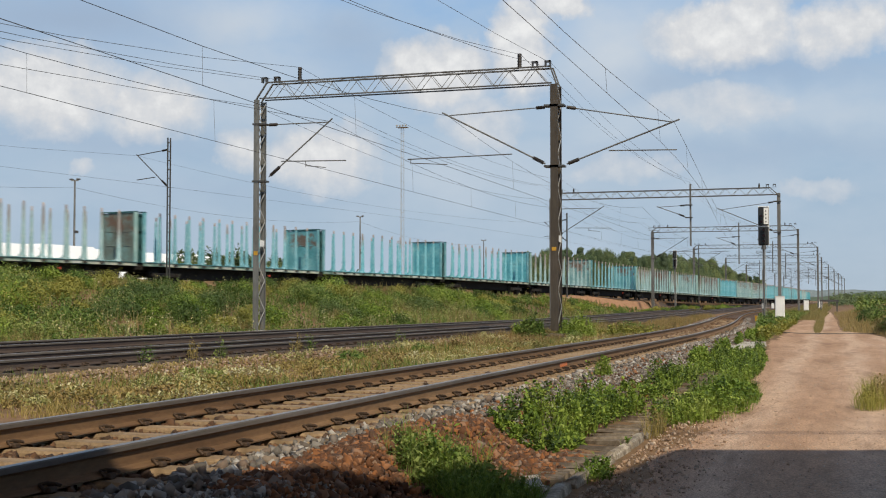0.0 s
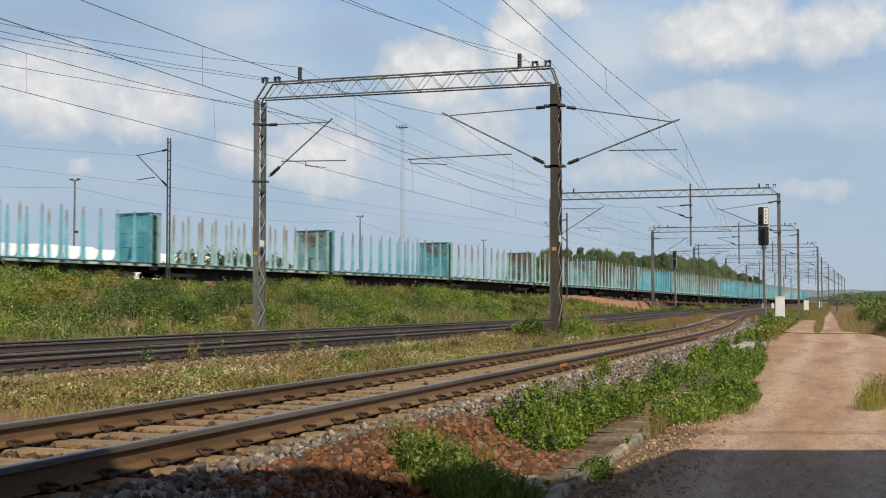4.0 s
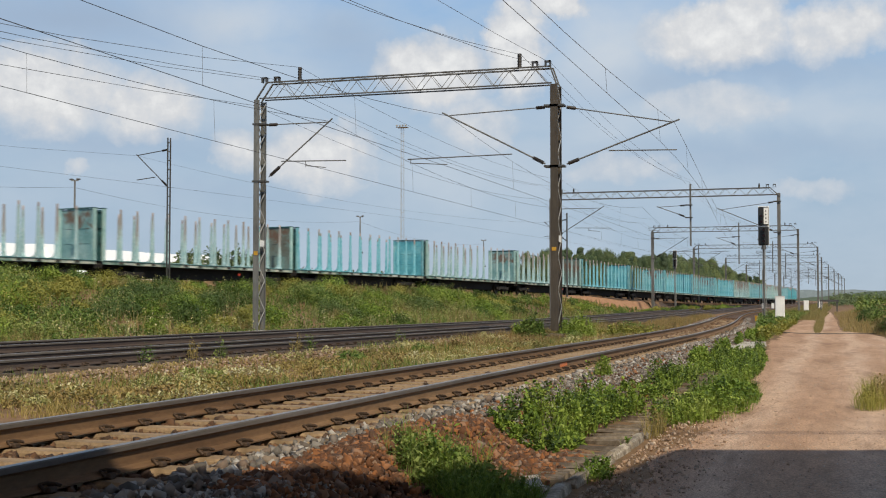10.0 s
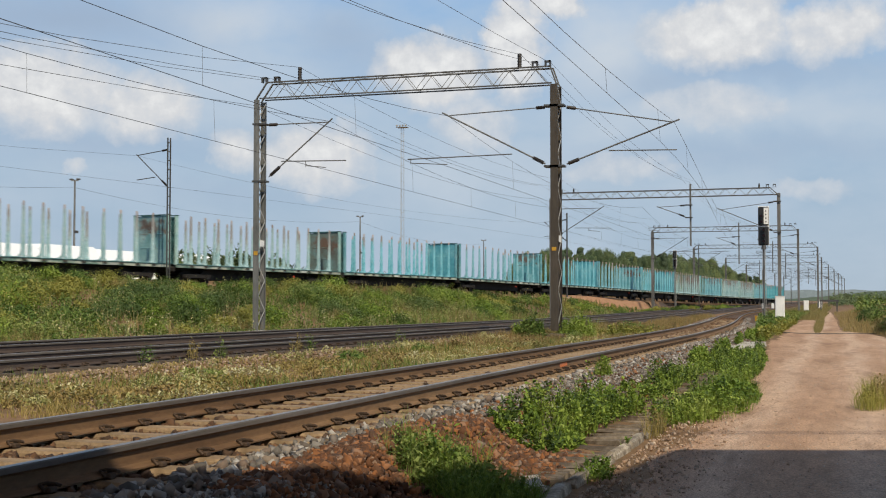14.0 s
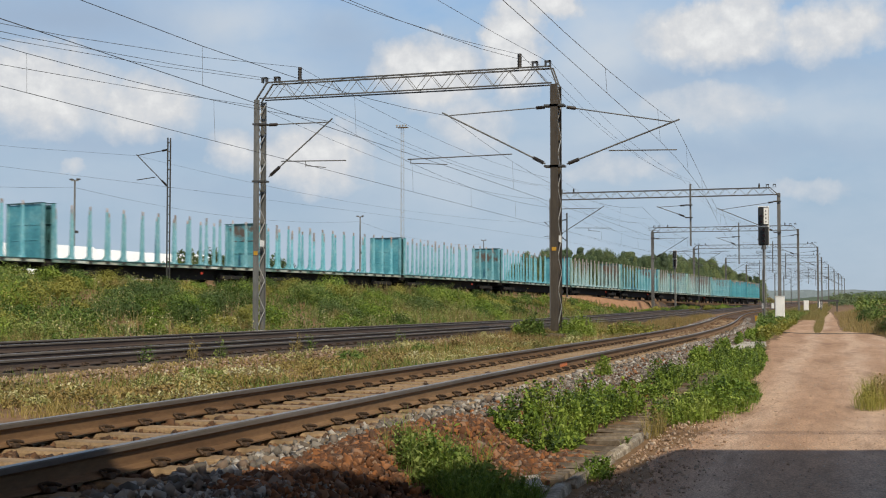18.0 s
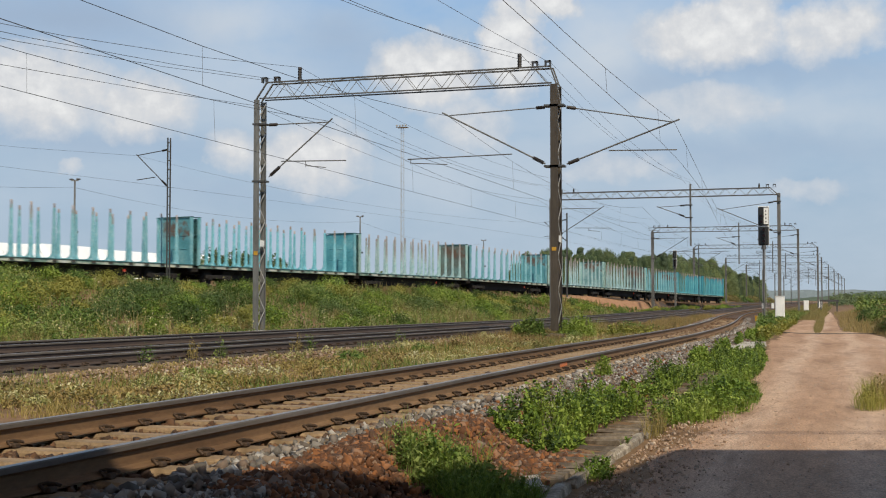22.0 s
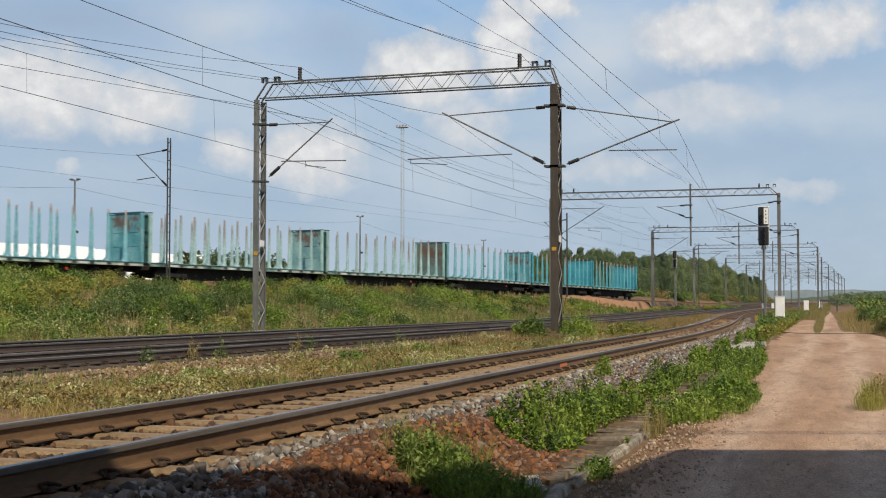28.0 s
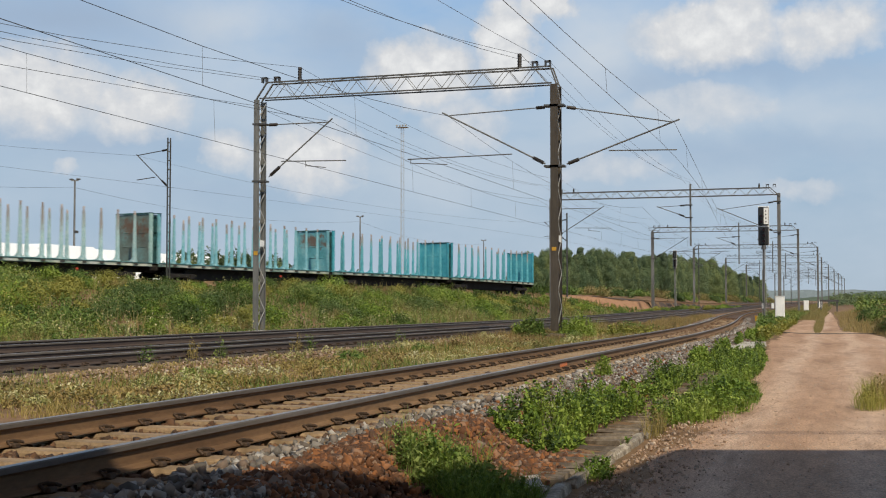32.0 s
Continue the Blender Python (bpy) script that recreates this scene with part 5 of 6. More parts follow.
# the leafy clump close to the camera
def clump(name, label, cx, cy, rx, ry, h, n, per, size, mat, seed, grassy=0):
    r = np.random.RandomState(seed)
    a, q = r.uniform(0, 6.28, n), r.rand(n) ** 0.6
    x, y = cx + rx * q * np.cos(a), cy + ry * q * np.sin(a)
    ch = [weeds(x, y, ground_z(x, y), h * (1.1 - 0.6 * q) * r.uniform(0.6, 1.1, n), per, size, seed + 1)]
    if grassy:
        a, q = r.uniform(0, 6.28, grassy), r.rand(grassy) ** 0.5
        x, y = cx + 1.1 * rx * q * np.cos(a), cy + 1.1 * ry * q * np.sin(a)
        ch.append(blades(x, y, ground_z(x, y), h * r.uniform(0.4, 1.0, grassy), np.full(grassy, 0.006), seed + 3, 0.7))
    return plant_stuff(name, label, ch, mat, "plant")


def mound(name, label, cx, cy, rx, ry, h, n, size, mat, seed, lobes=7):
    """A bushy plant: leaves standing on overlapping lobes, thin towards the ground, with shoots above."""
    r = np.random.RandomState(seed)
    a, q = r.uniform(0, 6.28, lobes), r.rand(lobes) ** 0.6 * 0.75
    lx, ly = cx + rx * q * np.cos(a), cy + ry * q * np.sin(a)
    lz, lr = h * r.uniform(0.35, 0.72, lobes) * (1.05 - 0.5 * q), h * r.uniform(0.26, 0.44, lobes)
    k = r.randint(0, lobes, n)
    d = r.normal(size=(n, 3))
    d /= np.linalg.norm(d, axis=1)[:, None]
    p = np.stack([lx[k], ly[k], lz[k]], 1) + d * (lr[k] * r.uniform(0.55, 1.15, n))[:, None] * np.array([1.2, 1.2, 1.0])
    p[:, 2] = np.maximum(p[:, 2], 0.04) + ground_z(p[:, 0], p[:, 1])
    nrm = d + np.array([0, 0, 0.35]) + 0.6 * r.normal(size=d.shape)
    nrm /= np.linalg.norm(nrm, axis=1)[:, None]
    u = np.cross(nrm, r.normal(size=d.shape))
    u /= np.linalg.norm(u, axis=1)[:, None]
    w_ = np.cross(nrm, u)
    L = size * r.uniform(0.55, 1.25, (n, 1))
    v = np.stack([p - u * L, p + w_ * L * 0.45, p + u * L, p - w_ * L * 0.45], 1).reshape(-1, 3)
    m_ = max(6, n // 60)
    a, q = r.uniform(0, 6.28, m_), r.rand(m_) ** 0.5
    x, y = cx + rx * q * np.cos(a), cy + ry * q * np.sin(a)
    ch = [(v, np.arange(n * 4).reshape(n, 4)), weeds(x, y, ground_z(x, y), h * r.uniform(0.75, 1.3, m_) * (1.1 - 0.4 * q), 12, size * 1.1, seed + 1)]
    return plant_stuff(name, label, ch, mat, "plant")


for i, (bx, by, rx, ry, h) in enumerate(BANK_BUSHES):
    mound("weed_bush", "leafy weed bush on the embankment", bx, by, rx, ry, h, int(800 + 900 * h), 0.048 + 0.0003 * by, (G_BANK, G_YELLOW, G_DEEP, G_FRESH, G_BANK, G_FRESH, G_YELLOW)[i % 7], 500 + 5 * i)
for i in range(16):
    by = 27 * (85 / 27) ** ((i + rb.rand()) / 16)
    e = float(min(train_x(by) + 2.4, -22.4))
    clump("grass_tuft", "straw-coloured grass tuft among the bank's weeds", -22.4 + (e + 22.4) * rb.rand() ** 1.4, by, 0.5, 0.7, rb.uniform(0.55, 0.95), 14, 8, 0.06, G_STRAW, 3100 + 5 * i, 420)
for i, (bx, by, rx, ry, h) in enumerate(STRIP_MOUNDS):
    mound("low_weed", "low patch of pale leafy weeds in the dry strip", bx, by, rx, ry, h, 420, 0.022 + 0.0006 * by, (G_DRY, G_BROWN, G_BANK, G_PALE, G_BROWN, G_DRY, G_OLIVE)[i % 7], 2600 + 5 * i, 9)
for i, (bx, by, rx, ry, h) in enumerate(BANK_SHRUBS):
    mound("willow_shrub", "dark green low shrub on the embankment", bx, by, rx, ry, h, 3200, 0.042 + 0.0003 * by, G_WILLOW, 1600 + 5 * i, 11)
clump("weed_clump", "green leafy weed clump on rusty stones", -2.88, 8.95, 0.40, 0.42, 0.44, 130, 32, 0.045, G_BANK, 61, 300)
clump("weed_clump", "fresh shoots on the rusty stones", -2.86, 9.05, 0.34, 0.36, 0.54, 34, 22, 0.045, G_FRESH, 67, 220)
clump("weed_clump", "bright grass and weeds beside the concrete slabs", -2.4, 8.6, 0.35, 0.4, 0.34, 60, 26, 0.05, G_FRESH, 63, 1500)
clump("weed_clump", "weeds growing on the ballast's edge", -3.6, 19.6, 0.12, 0.3, 0.42, 14, 24, 0.06, G_FRESH, 65, 60)
for i, (cx, cy, rx, h) in enumerate(((-9.5, 46.3, 0.7, 1.15), (-10.85, 44.9, 0.4, 1.0), (-8.6, 52, 1.2, 0.5), (-11.3, 45.4, 0.4, 0.7), (-9.6, 60, 1.4, 0.5))):
    clump("weed_clump", "tall weeds at the foot of the portal", cx, cy, rx, rx * 1.3, h, 80, 22, 0.11, (G_FRESH, G_BANK, G_YELLOW)[i % 3], 70 + 4 * i, 300)
for i, (cx, cy, h) in enumerate(((0.38, 18.5, 0.42), (0.62, 19.3, 0.58), (0.5, 20.3, 0.44), (0.95, 19.0, 0.5))):
    clump("grass_tuft", "yellow-green grass tuft in the sand road", cx, cy, 0.22, 0.4, h, 22, 12, 0.045, (G_YELLOW, G_DRY)[i % 2], 91 + 3 * i, 260)
for i, (cx, cy, rx, h) in enumerate(((2.2, 60, 0.9, 0.9), (2.9, 74, 1.2, 1.3), (1.9, 84, 0.8, 0.8), (2.6, 98, 1.1, 1.1), (3.3, 57, 1.5, 2.2), (3.4, 90, 1.5, 1.5), (4.6, 66, 1.9, 2.5), (4.6, 110, 2.2, 1.7), (5.0, 135, 2.5, 1.9))):
    mound("bush", "green roadside bush with dry grass at its foot", cx, cy, rx, rx * 2.0, h, 2400, 0.09, (G_OLIVE, G_BANK, G_DEEP, G_WILLOW, G_DEEP)[i % 5], 110 + 5 * i, 12)
x, y = scatter(16000, -1.0, 4.2, 48, 165, 95)
ok = x > np.interp(y, [48, 58, 63, 117, 150], [2.3, 1.5, 0.15, -0.4, -0.8]) + 0.25 * wob(x, y, 0.35, 99)
x, y = x[ok], y[ok]
plant_stuff("roadside_grass", "dry brownish grass along the road", [blades(x, y, ground_z(x, y), rs.uniform(0.12, 0.6, len(x)) * (0.75 + 0.6 * wob(x, y, 0.8, 94)) * np.clip(0.55 + (x - 0.2) * 0.6, 0.5, 1.3), 0.02 + 0 * x, 96)], G_STRAW)
x, y = scatter(6000, -2.9, -1.5, 95, 260, 98)
plant_stuff("verge_grass", "olive grass on the verge between road and track", [blades(x, y, ground_z(x, y), rs.uniform(0.1, 0.45, len(x)), 0.03 + 0 * x, 93)], G_OLIVE)


# Dark row added as black backing for the bright gap under the wagons.
for i in range(22):
    by = 30 + i * 5.2
    if 61 < by < 68:
        continue
    clump("weed_bush", "dark weeds added behind the embankment track to blacken the gap below the wagons", float(train_x(by)) - 4.2, by, 1.6, 2.6, 1.1, 60, 26, 0.2, G_DEEP, 900 + 5 * i, 0)


for i in range(34):
    by = 142 + i * 5.6
    mound("weed_bush", "green undergrowth behind the embankment track", float(train_x(by)) - 4.6 - 2.5 * (i % 2), by, 2.0, 3.4, 1.0 + 0.5 * ((i * 7) % 3) / 2, 900, 0.16, (G_BANK, G_WILLOW, G_OLIVE)[i % 3], 3400 + 5 * i, 12)
for i, (cx, cy) in enumerate(((-12.4, 20.6), (-12.5, 22.5), (-12.45, 23.6), (-12.4, 27.3), (-12.5, 28.4), (-12.3, 47.8), (-12.5, 35.0))):
    clump("track_weed", "thin weed sprig growing beside the main rail", cx, cy, 0.12, 0.2, 0.55, 7, 14, 0.06, (G_BANK, G_DRY)[i % 2], 1300 + 5 * i, 8)
clump("weed_clump", "bright weeds spreading into the road", -1.62, 19.0, 0.42, 2.9, 0.34, 150, 24, 0.07, G_FRESH, 1400, 900)
clump("weed_clump", "small weeds in the soil beside the slabs", -2.03, 10.7, 0.14, 0.4, 0.2, 26, 18, 0.045, G_FRESH, 1420, 160)
clump("grass_tuft", "dry grass tuft by the slab edge", -2.0, 14.2, 0.1, 0.5, 0.36, 8, 8, 0.04, G_DRY, 1430, 160)
clump("weed_clump", "low weeds at the slab edge", -1.85, 16.4, 0.22, 0.9, 0.34, 60, 22, 0.06, G_FRESH, 1410, 500)


# trees: trunk, limbs and a crown of leaf clumps
def tree_meshes(kind, h, spread, seed):
    r = np.random.RandomState(seed)
    bm = bmesh.new()
    lean = r.uniform(-0.3, 0.3)
    tube(bm, (0, 0, -0.3), (lean * 0.5, 0, h * 0.5), 0.16, 0.10, 7)
    tube(bm, (lean * 0.5, 0, h * 0.5), (lean, 0, h * 0.93), 0.10, 0.03, 6)
    lobes = []
    for i in range(24):
        t = r.uniform(0.25, 0.97) if kind != "spruce" else 0.12 + 0.82 * i / 23
        a, out = r.uniform(0, 6.28), spread * (1.15 - t) * r.uniform(0.4, 1.0) * (1.0 if kind != "spruce" else 0.5)
        c = Vector((lean * t + math.cos(a) * out, math.sin(a) * out, h * t + 0.3))
        tube(bm, (lean * t, 0, h * (t - 0.08)), c, 0.05, 0.015, 5)
        lobes.append((c, spread * r.uniform(0.30, 0.55) * (1.2 - 0.55 * t)))
    lobes.append((Vector((lean, 0, h * 0.95)), spread * 0.28))
    trunk = finish(bm, "trunk", M_BIRCH if kind == "birch" else M_BARK)
    per = 520
    c = np.repeat(np.array([p for p, _ in lobes]), per, 0)
    q = np.repeat(np.array([s for _, s in lobes]), per)
    d = r.normal(size=(len(q), 3))
    d /= np.linalg.norm(d, axis=1)[:, None]
    p = c + d * (q * r.uniform(0.45, 1.1, len(q)))[:, None] * np.array([1, 1, 1.35 if kind != "spruce" else 0.8])
    nrm = d + 0.3 * r.normal(size=d.shape)
    nrm /= np.linalg.norm(nrm, axis=1)[:, None]
    u = np.cross(nrm, r.normal(size=d.shape))
    u /= np.linalg.norm(u, axis=1)[:, None]
    w_ = np.cross(nrm, u)
    L = r.uniform(0.10, 0.24, (len(q), 1))
    v = np.stack([p - u * L, p + w_ * L * 0.6, p + u * L, p - w_ * L * 0.6], 1).reshape(-1, 3)
    f = np.arange(len(v)).reshape(-1, 4)
    return trunk, array_mesh("crown", v, f, G_TREE[1 if kind == "spruce" else 0])


SPECIES = [tree_meshes("birch", 11.5, 3.8, 1), tree_meshes("aspen", 12.5, 4.2, 2), tree_meshes("spruce", 13, 2.8, 3), tree_meshes("aspen", 11, 4.4, 4), tree_meshes("birch", 12.5, 3.4, 5)]
LABELS = ["birch with a pale trunk at the wood's edge", "broad green aspen at the wood's edge", "dark green spruce in the wood", "round green aspen at the wood's edge", "tall slender birch at the wood's edge"]
rt = random.Random(7)


def tree(k, x, y, s):
    root = thing("tree", LABELS[k], "tree", "trees of the wood")
    part("trunk", SPECIES[k][0], None, root)
    part("crown", SPECIES[k][1], None, root)
    root.matrix_world = Matrix.Translation((x, y, float(ground_z(x, y)))) @ Matrix.Rotation(rt.uniform(0, 6.28), 4, "Z") @ Matrix.Diagonal((s, s, s * rt.uniform(0.9, 1.1), 1))


for i in range(250):
    y = 212 * (780 / 212) ** (i / 249) + rt.uniform(-3, 3)
    edge = np.interp(y, [205, 330, 900], [-53.5, -45, -43])
    tree(rt.choice((0, 1, 2, 3, 4, 2)), edge - rt.choice((2, 4, 12, 22)) * rt.uniform(0, 1.2) * min(1.0, 0.08 + max(0.0, y - 225) / 90), y, rt.uniform(0.84, 1.05) * float(np.interp(y, [212, 250, 330, 430, 550, 720], [0.58, 0.80, 0.94, 1.12, 1.14, 1.05])))
# undergrowth in front of the wood
x, y = scatter(4600, -46, -28, 190, 480, 97)
x = x - np.interp(y, [190, 330], [12, 0])
plant_stuff("undergrowth", "low shrubs in front of the wood", [weeds(x, y, ground_z(x, y), rs.uniform(0.6, 2.2, len(x)), 12, 0.45, 98)], G_BANK, "shrubs")
# shrubs seen between the stanchions
for i, (cx, cy, h) in enumerate(((-49.5, 88, 2.5), (-49.5, 92, 3.1), (-49.5, 96.5, 3.3), (-50, 101, 2.9), (-50, 106, 3.2), (-62, 134, 2.2))):
    clump("bush", "green bush beyond the embankment", cx, cy, 2.2, 2.2, h, 70, 40, 0.4, G_TREE[0], 200 + 5 * i)

# ---- things along the line ----
def stones(name, label, mat, x, y, z, size, seed):
    """Broken stones: crushed blocks, each with its own turn and proportions."""
    r = np.random.RandomState(seed)
    base = np.array([(x_, y_, z_) for z_ in (-1, 1) for y_ in (-1, 1) for x_ in (-1, 1)]) * 0.72
    tri = np.array([(0, 2, 3), (0, 3, 1), (4, 5, 7), (4, 7, 6), (0, 1, 5), (0, 5, 4), (2, 6, 7), (2, 7, 3), (0, 4, 6), (0, 6, 2), (1, 3, 7), (1, 7, 5)])
    n = len(x)
    v = base[None] * r.uniform(0.5, 1.3, (n, 8, 3)) * r.uniform(0.35, 1.45, (n, 1, 3))
    q = r.normal(size=(n, 4))
    q /= np.linalg.norm(q, axis=1)[:, None]
    w, a, b, c = q.T
    R = np.stack([1 - 2 * (b * b + c * c), 2 * (a * b - c * w), 2 * (a * c + b * w), 2 * (a * b + c * w), 1 - 2 * (a * a + c * c), 2 * (b * c - a * w), 2 * (a * c - b * w), 2 * (b * c + a * w), 1 - 2 * (a * a + b * b)], 1).reshape(n, 3, 3)
    v = np.einsum("nij,nkj->nki", R, v) * size[:, None, None] + np.stack([x, y, z], 1)[:, None]
    f = (tri[None] + 8 * np.arange(n)[:, None, None]).reshape(-1, 3)
    return tagged(new(name, array_mesh(name, v.reshape(-1, 3), f, mat)), label, "stones", kind="stuff")


def island_colours(m, cols):
    n, l, b = m.node_tree.nodes, m.node_tree.links, m.node_tree.nodes["Principled BSDF"]
    g = n.new("ShaderNodeNewGeometry")
    base = b.inputs["Base Color"].links[0].from_socket
    l.new(mix(m, 0.9, base, ramp(m, g.outputs["Random Per Island"], [(i / (len(cols) - 1), c) for i, c in enumerate(cols)])), b.inputs["Base Color"])


island_colours(M_STONE, [(0.035, 0.03, 0.026), (0.14, 0.125, 0.11), (0.15, 0.10, 0.07), (0.07, 0.06, 0.05), (0.23, 0.21, 0.188), (0.19, 0.14, 0.10), (0.33, 0.31, 0.285), (0.44, 0.42, 0.395)])
island_colours(M_RUSTSTONE, [(0.02, 0.012, 0.008), (0.11, 0.044, 0.016), (0.06, 0.04, 0.028), (0.26, 0.10, 0.03), (0.045, 0.026, 0.016), (0.29, 0.13, 0.055), (0.20, 0.17, 0.14)])
island_colours(M_BROWNSTONE, [(0.03, 0.017, 0.010), (0.10, 0.048, 0.022), (0.17, 0.085, 0.038), (0.065, 0.038, 0.024), (0.23, 0.15, 0.09)])
M_TANSTONE = worn("tan_pebble", [(0.2, 0.13, 0.08), (0.4, 0.29, 0.2)], 3, 0.92, fine=30, depth=0.004, vary=0)
island_colours(M_TANSTONE, [(0.10, 0.06, 0.035), (0.24, 0.155, 0.10), (0.34, 0.235, 0.16), (0.20, 0.15, 0.11), (0.50, 0.40, 0.31)])
M_ROADSTONE = worn("road_pebble", [(0.26, 0.17, 0.11), (0.42, 0.29, 0.2)], 3, 0.92, fine=30, depth=0.004, vary=0)
island_colours(M_ROADSTONE, [(0.20, 0.125, 0.08), (0.36, 0.24, 0.16), (0.46, 0.33, 0.24), (0.30, 0.22, 0.16), (0.56, 0.46, 0.37)])
ra = np.random.RandomState(300)


def lay(n, lo, hi, y0, y1, seed, s0, s1):
    r = np.random.RandomState(seed)
    y = y0 * (y1 / y0) ** r.rand(n)
    x = near_x(y) + lo + (hi - lo) * r.rand(n)
    s = s0 * (s1 / s0) ** r.rand(n)
    return x, y, ground_z(x, y) + 0.015 + s * 0.2, s


x, y, z, s = lay(26000, 1.3, 2.7, 5.5, 80, 301, 0.010, 0.036)
keep = (x < near_x(y) + 2.3) | (y < 11)
x, y, z, s = x[keep], y[keep], z[keep], s[keep]
pile = (y < 11.6) & (y > 7.6) & (x > -4.05) & (x < -2.3)
stones("ballast_stones", "loose grey ballast stones on the track's shoulder", M_STONE, x[~pile], y[~pile], z[~pile], s[~pile], 302)
x, y, z, s = lay(11000, 1.45, 2.9, 6.8, 11.9, 303, 0.010, 0.045)
hump = 0.10 * np.exp(-((x + 3.2) / 0.6) ** 2 - ((y - 9.6) / 1.3) ** 2)
stones("rusty_stones", "heap of rust-red broken stones beside the track", M_RUSTSTONE, x, y, z + hump, s, 304)
x, y, z, s = lay(21000, -1.5, 1.5, 4.5, 100, 305, 0.018, 0.046)
gap = np.floor((y - 1.23) / 0.61 + 0.5) * 0.61 + 1.23
inside = np.abs(x - near_x(y)) < 1.12
s = s * np.clip(y / 30, 1, 1.8)
y = np.where(inside, gap + np.where(y > gap, 1, -1) * (0.15 + 0.155 * np.abs(np.random.RandomState(9).rand(len(y)))), y)
z = rail_z(y) - 0.255 + 0.04 * np.random.RandomState(10).rand(len(y)) + np.where(inside, 0, 0.035)
stones("ballast_stones", "brown ballast stones between the sleepers", M_BROWNSTONE, x[inside], y[inside], z[inside], s[inside], 306)
stones("ballast_stones", "grey-brown stones over the sleepers' ends", M_STONE, x[~inside], y[~inside], z[~inside], s[~inside], 316)
x, y, z, s = lay(7000, -2.75, -1.3, 6, 60, 307, 0.016, 0.044)
stones("ballast_stones", "rusty ballast stones beyond the far rail", M_RUSTSTONE, x, y, z, s, 308)
x, y, z, s = lay(700, 1.3, 2.6, 11.5, 70, 321, 0.02, 0.05)
stones("rusty_stones", "scattered rusty stones among the grey ballast", M_RUSTSTONE, x, y, z + 0.012, s, 322)
yy = 14 * (70 / 14) ** ra.rand(6000)
xx = -12.35 + 1.1 * ra.rand(6000) ** 1.6 * np.clip(1.4 - yy / 50, 0.4, 1)
stones("ballast_stones", "pinkish ballast stones along the main track", M_TANSTONE, xx, yy, ground_z(xx, yy) + 0.02, 0.016 * 2.6 ** ra.rand(6000), 309)
yy = 9 * (50 / 9) ** ra.rand(5200)
xx = -1.95 + 4.6 * ra.rand(5200) ** 1.7
stones("road_pebbles", "small pebbles strewn over the sand road", M_ROADSTONE, xx, yy, ground_z(xx, yy) + 0.02, 0.0025 * 5 ** ra.rand(5200), 310)
yy = 9 * (45 / 9) ** ra.rand(3500)
xx = -1.8 + 3.6 * ra.rand(3500)
stones("road_grit", "pale grit on the sand road", M_CONC, xx, yy, ground_z(xx, yy) + 0.019, 0.002 * 4 ** ra.rand(3500), 311)
yy = 8.5 + 8 * ra.rand(900)
xx = -1.95 + 0.8 * ra.rand(900) ** 1.5
stones("road_debris", "brown clods and stones along the road's edge", M_ROADSTONE, xx, yy, ground_z(xx, yy) + 0.02, 0.005 * 5 ** ra.rand(900), 312)

# a pale broken plate lying across the slabs
bm = abox(-0.15, 0.15, -0.22, 0.22, -0.02, 0.02, bev=0.008)
for v_ in bm.verts:
    v_.co += Vector((ra.uniform(-0.03, 0.03), ra.uniform(-0.03, 0.03), 0))
plate = thing("concrete_plate", "pale broken concrete plate lying on the slabs", "concrete plate")
part("slab", bm, M_CONC, plate)
plate.matrix_world = Matrix.Translation((-2.4, 9.6, float(ground_z(-2.4, 9.6)) + 0.05)) @ Euler((0.05, -0.06, 0.35)).to_matrix().to_4x4()
yy = 12 * (60 / 12) ** ra.rand(4200)
xx = ra.uniform(-11.6, -7.3, 4200)
ok = (xx < near_x(yy) - 1.9) & (wob(xx, yy, 1.3, 40) + 0.6 * wob(xx, yy, 3.6, 39) < -0.1)
stones("strip_stones", "brown and pale stones in the dry strip", M_TANSTONE, xx[ok], yy[ok], ground_z(xx, yy)[ok] + 0.01, (0.007 * 3.2 ** ra.rand(4200))[ok], 331)
# old concrete slabs and edging between weeds and road
edging = thing("slab_edging", "broken concrete slabs lining the road's edge", "concrete edging", kind="structure")
for i in range(78):
    y = 8.2 + i * 0.235
    x = float(np.interp(y, [8, 16, 28, 41], [-2.44, -2.40, -2.44, -2.6]))
    z = float(ground_z(x, y))
    bm = abox(-0.25, 0.25, -0.09, 0.09, -0.12, 0.05, bev=0.018)
    for v_ in bm.verts:
        v_.co += Vector((ra.uniform(-0.02, 0.02), ra.uniform(-0.02, 0.02), ra.uniform(-0.015, 0.015)))
    part("slab", bm, M_OLDCONC, edging, at=Matrix.Translation((x, y, z + ra.uniform(-0.07, 0.005))) @ Euler((ra.uniform(-0.15, 0.15), ra.uniform(-0.07, 0.07), ra.uniform(-0.12, 0.12))).to_matrix().to_4x4())
    if i < 50 and i % 4 == 0:
        bm = abox(-0.06, 0.06, -0.40, 0.40, -0.1, 0.1, bev=0.025)
        for v_ in bm.verts:
            v_.co += Vector((ra.uniform(-0.02, 0.02), ra.uniform(-0.04, 0.04), ra.uniform(-0.02, 0.02)))
        part("kerb_stone", bm, M_KERB, edging, at=Matrix.Translation((x + 0.32, y + 0.3, z + ra.uniform(-0.09, -0.035))) @ Euler((0, ra.uniform(-0.1, 0.1), ra.uniform(-0.04, 0.04))).to_matrix().to_4x4())


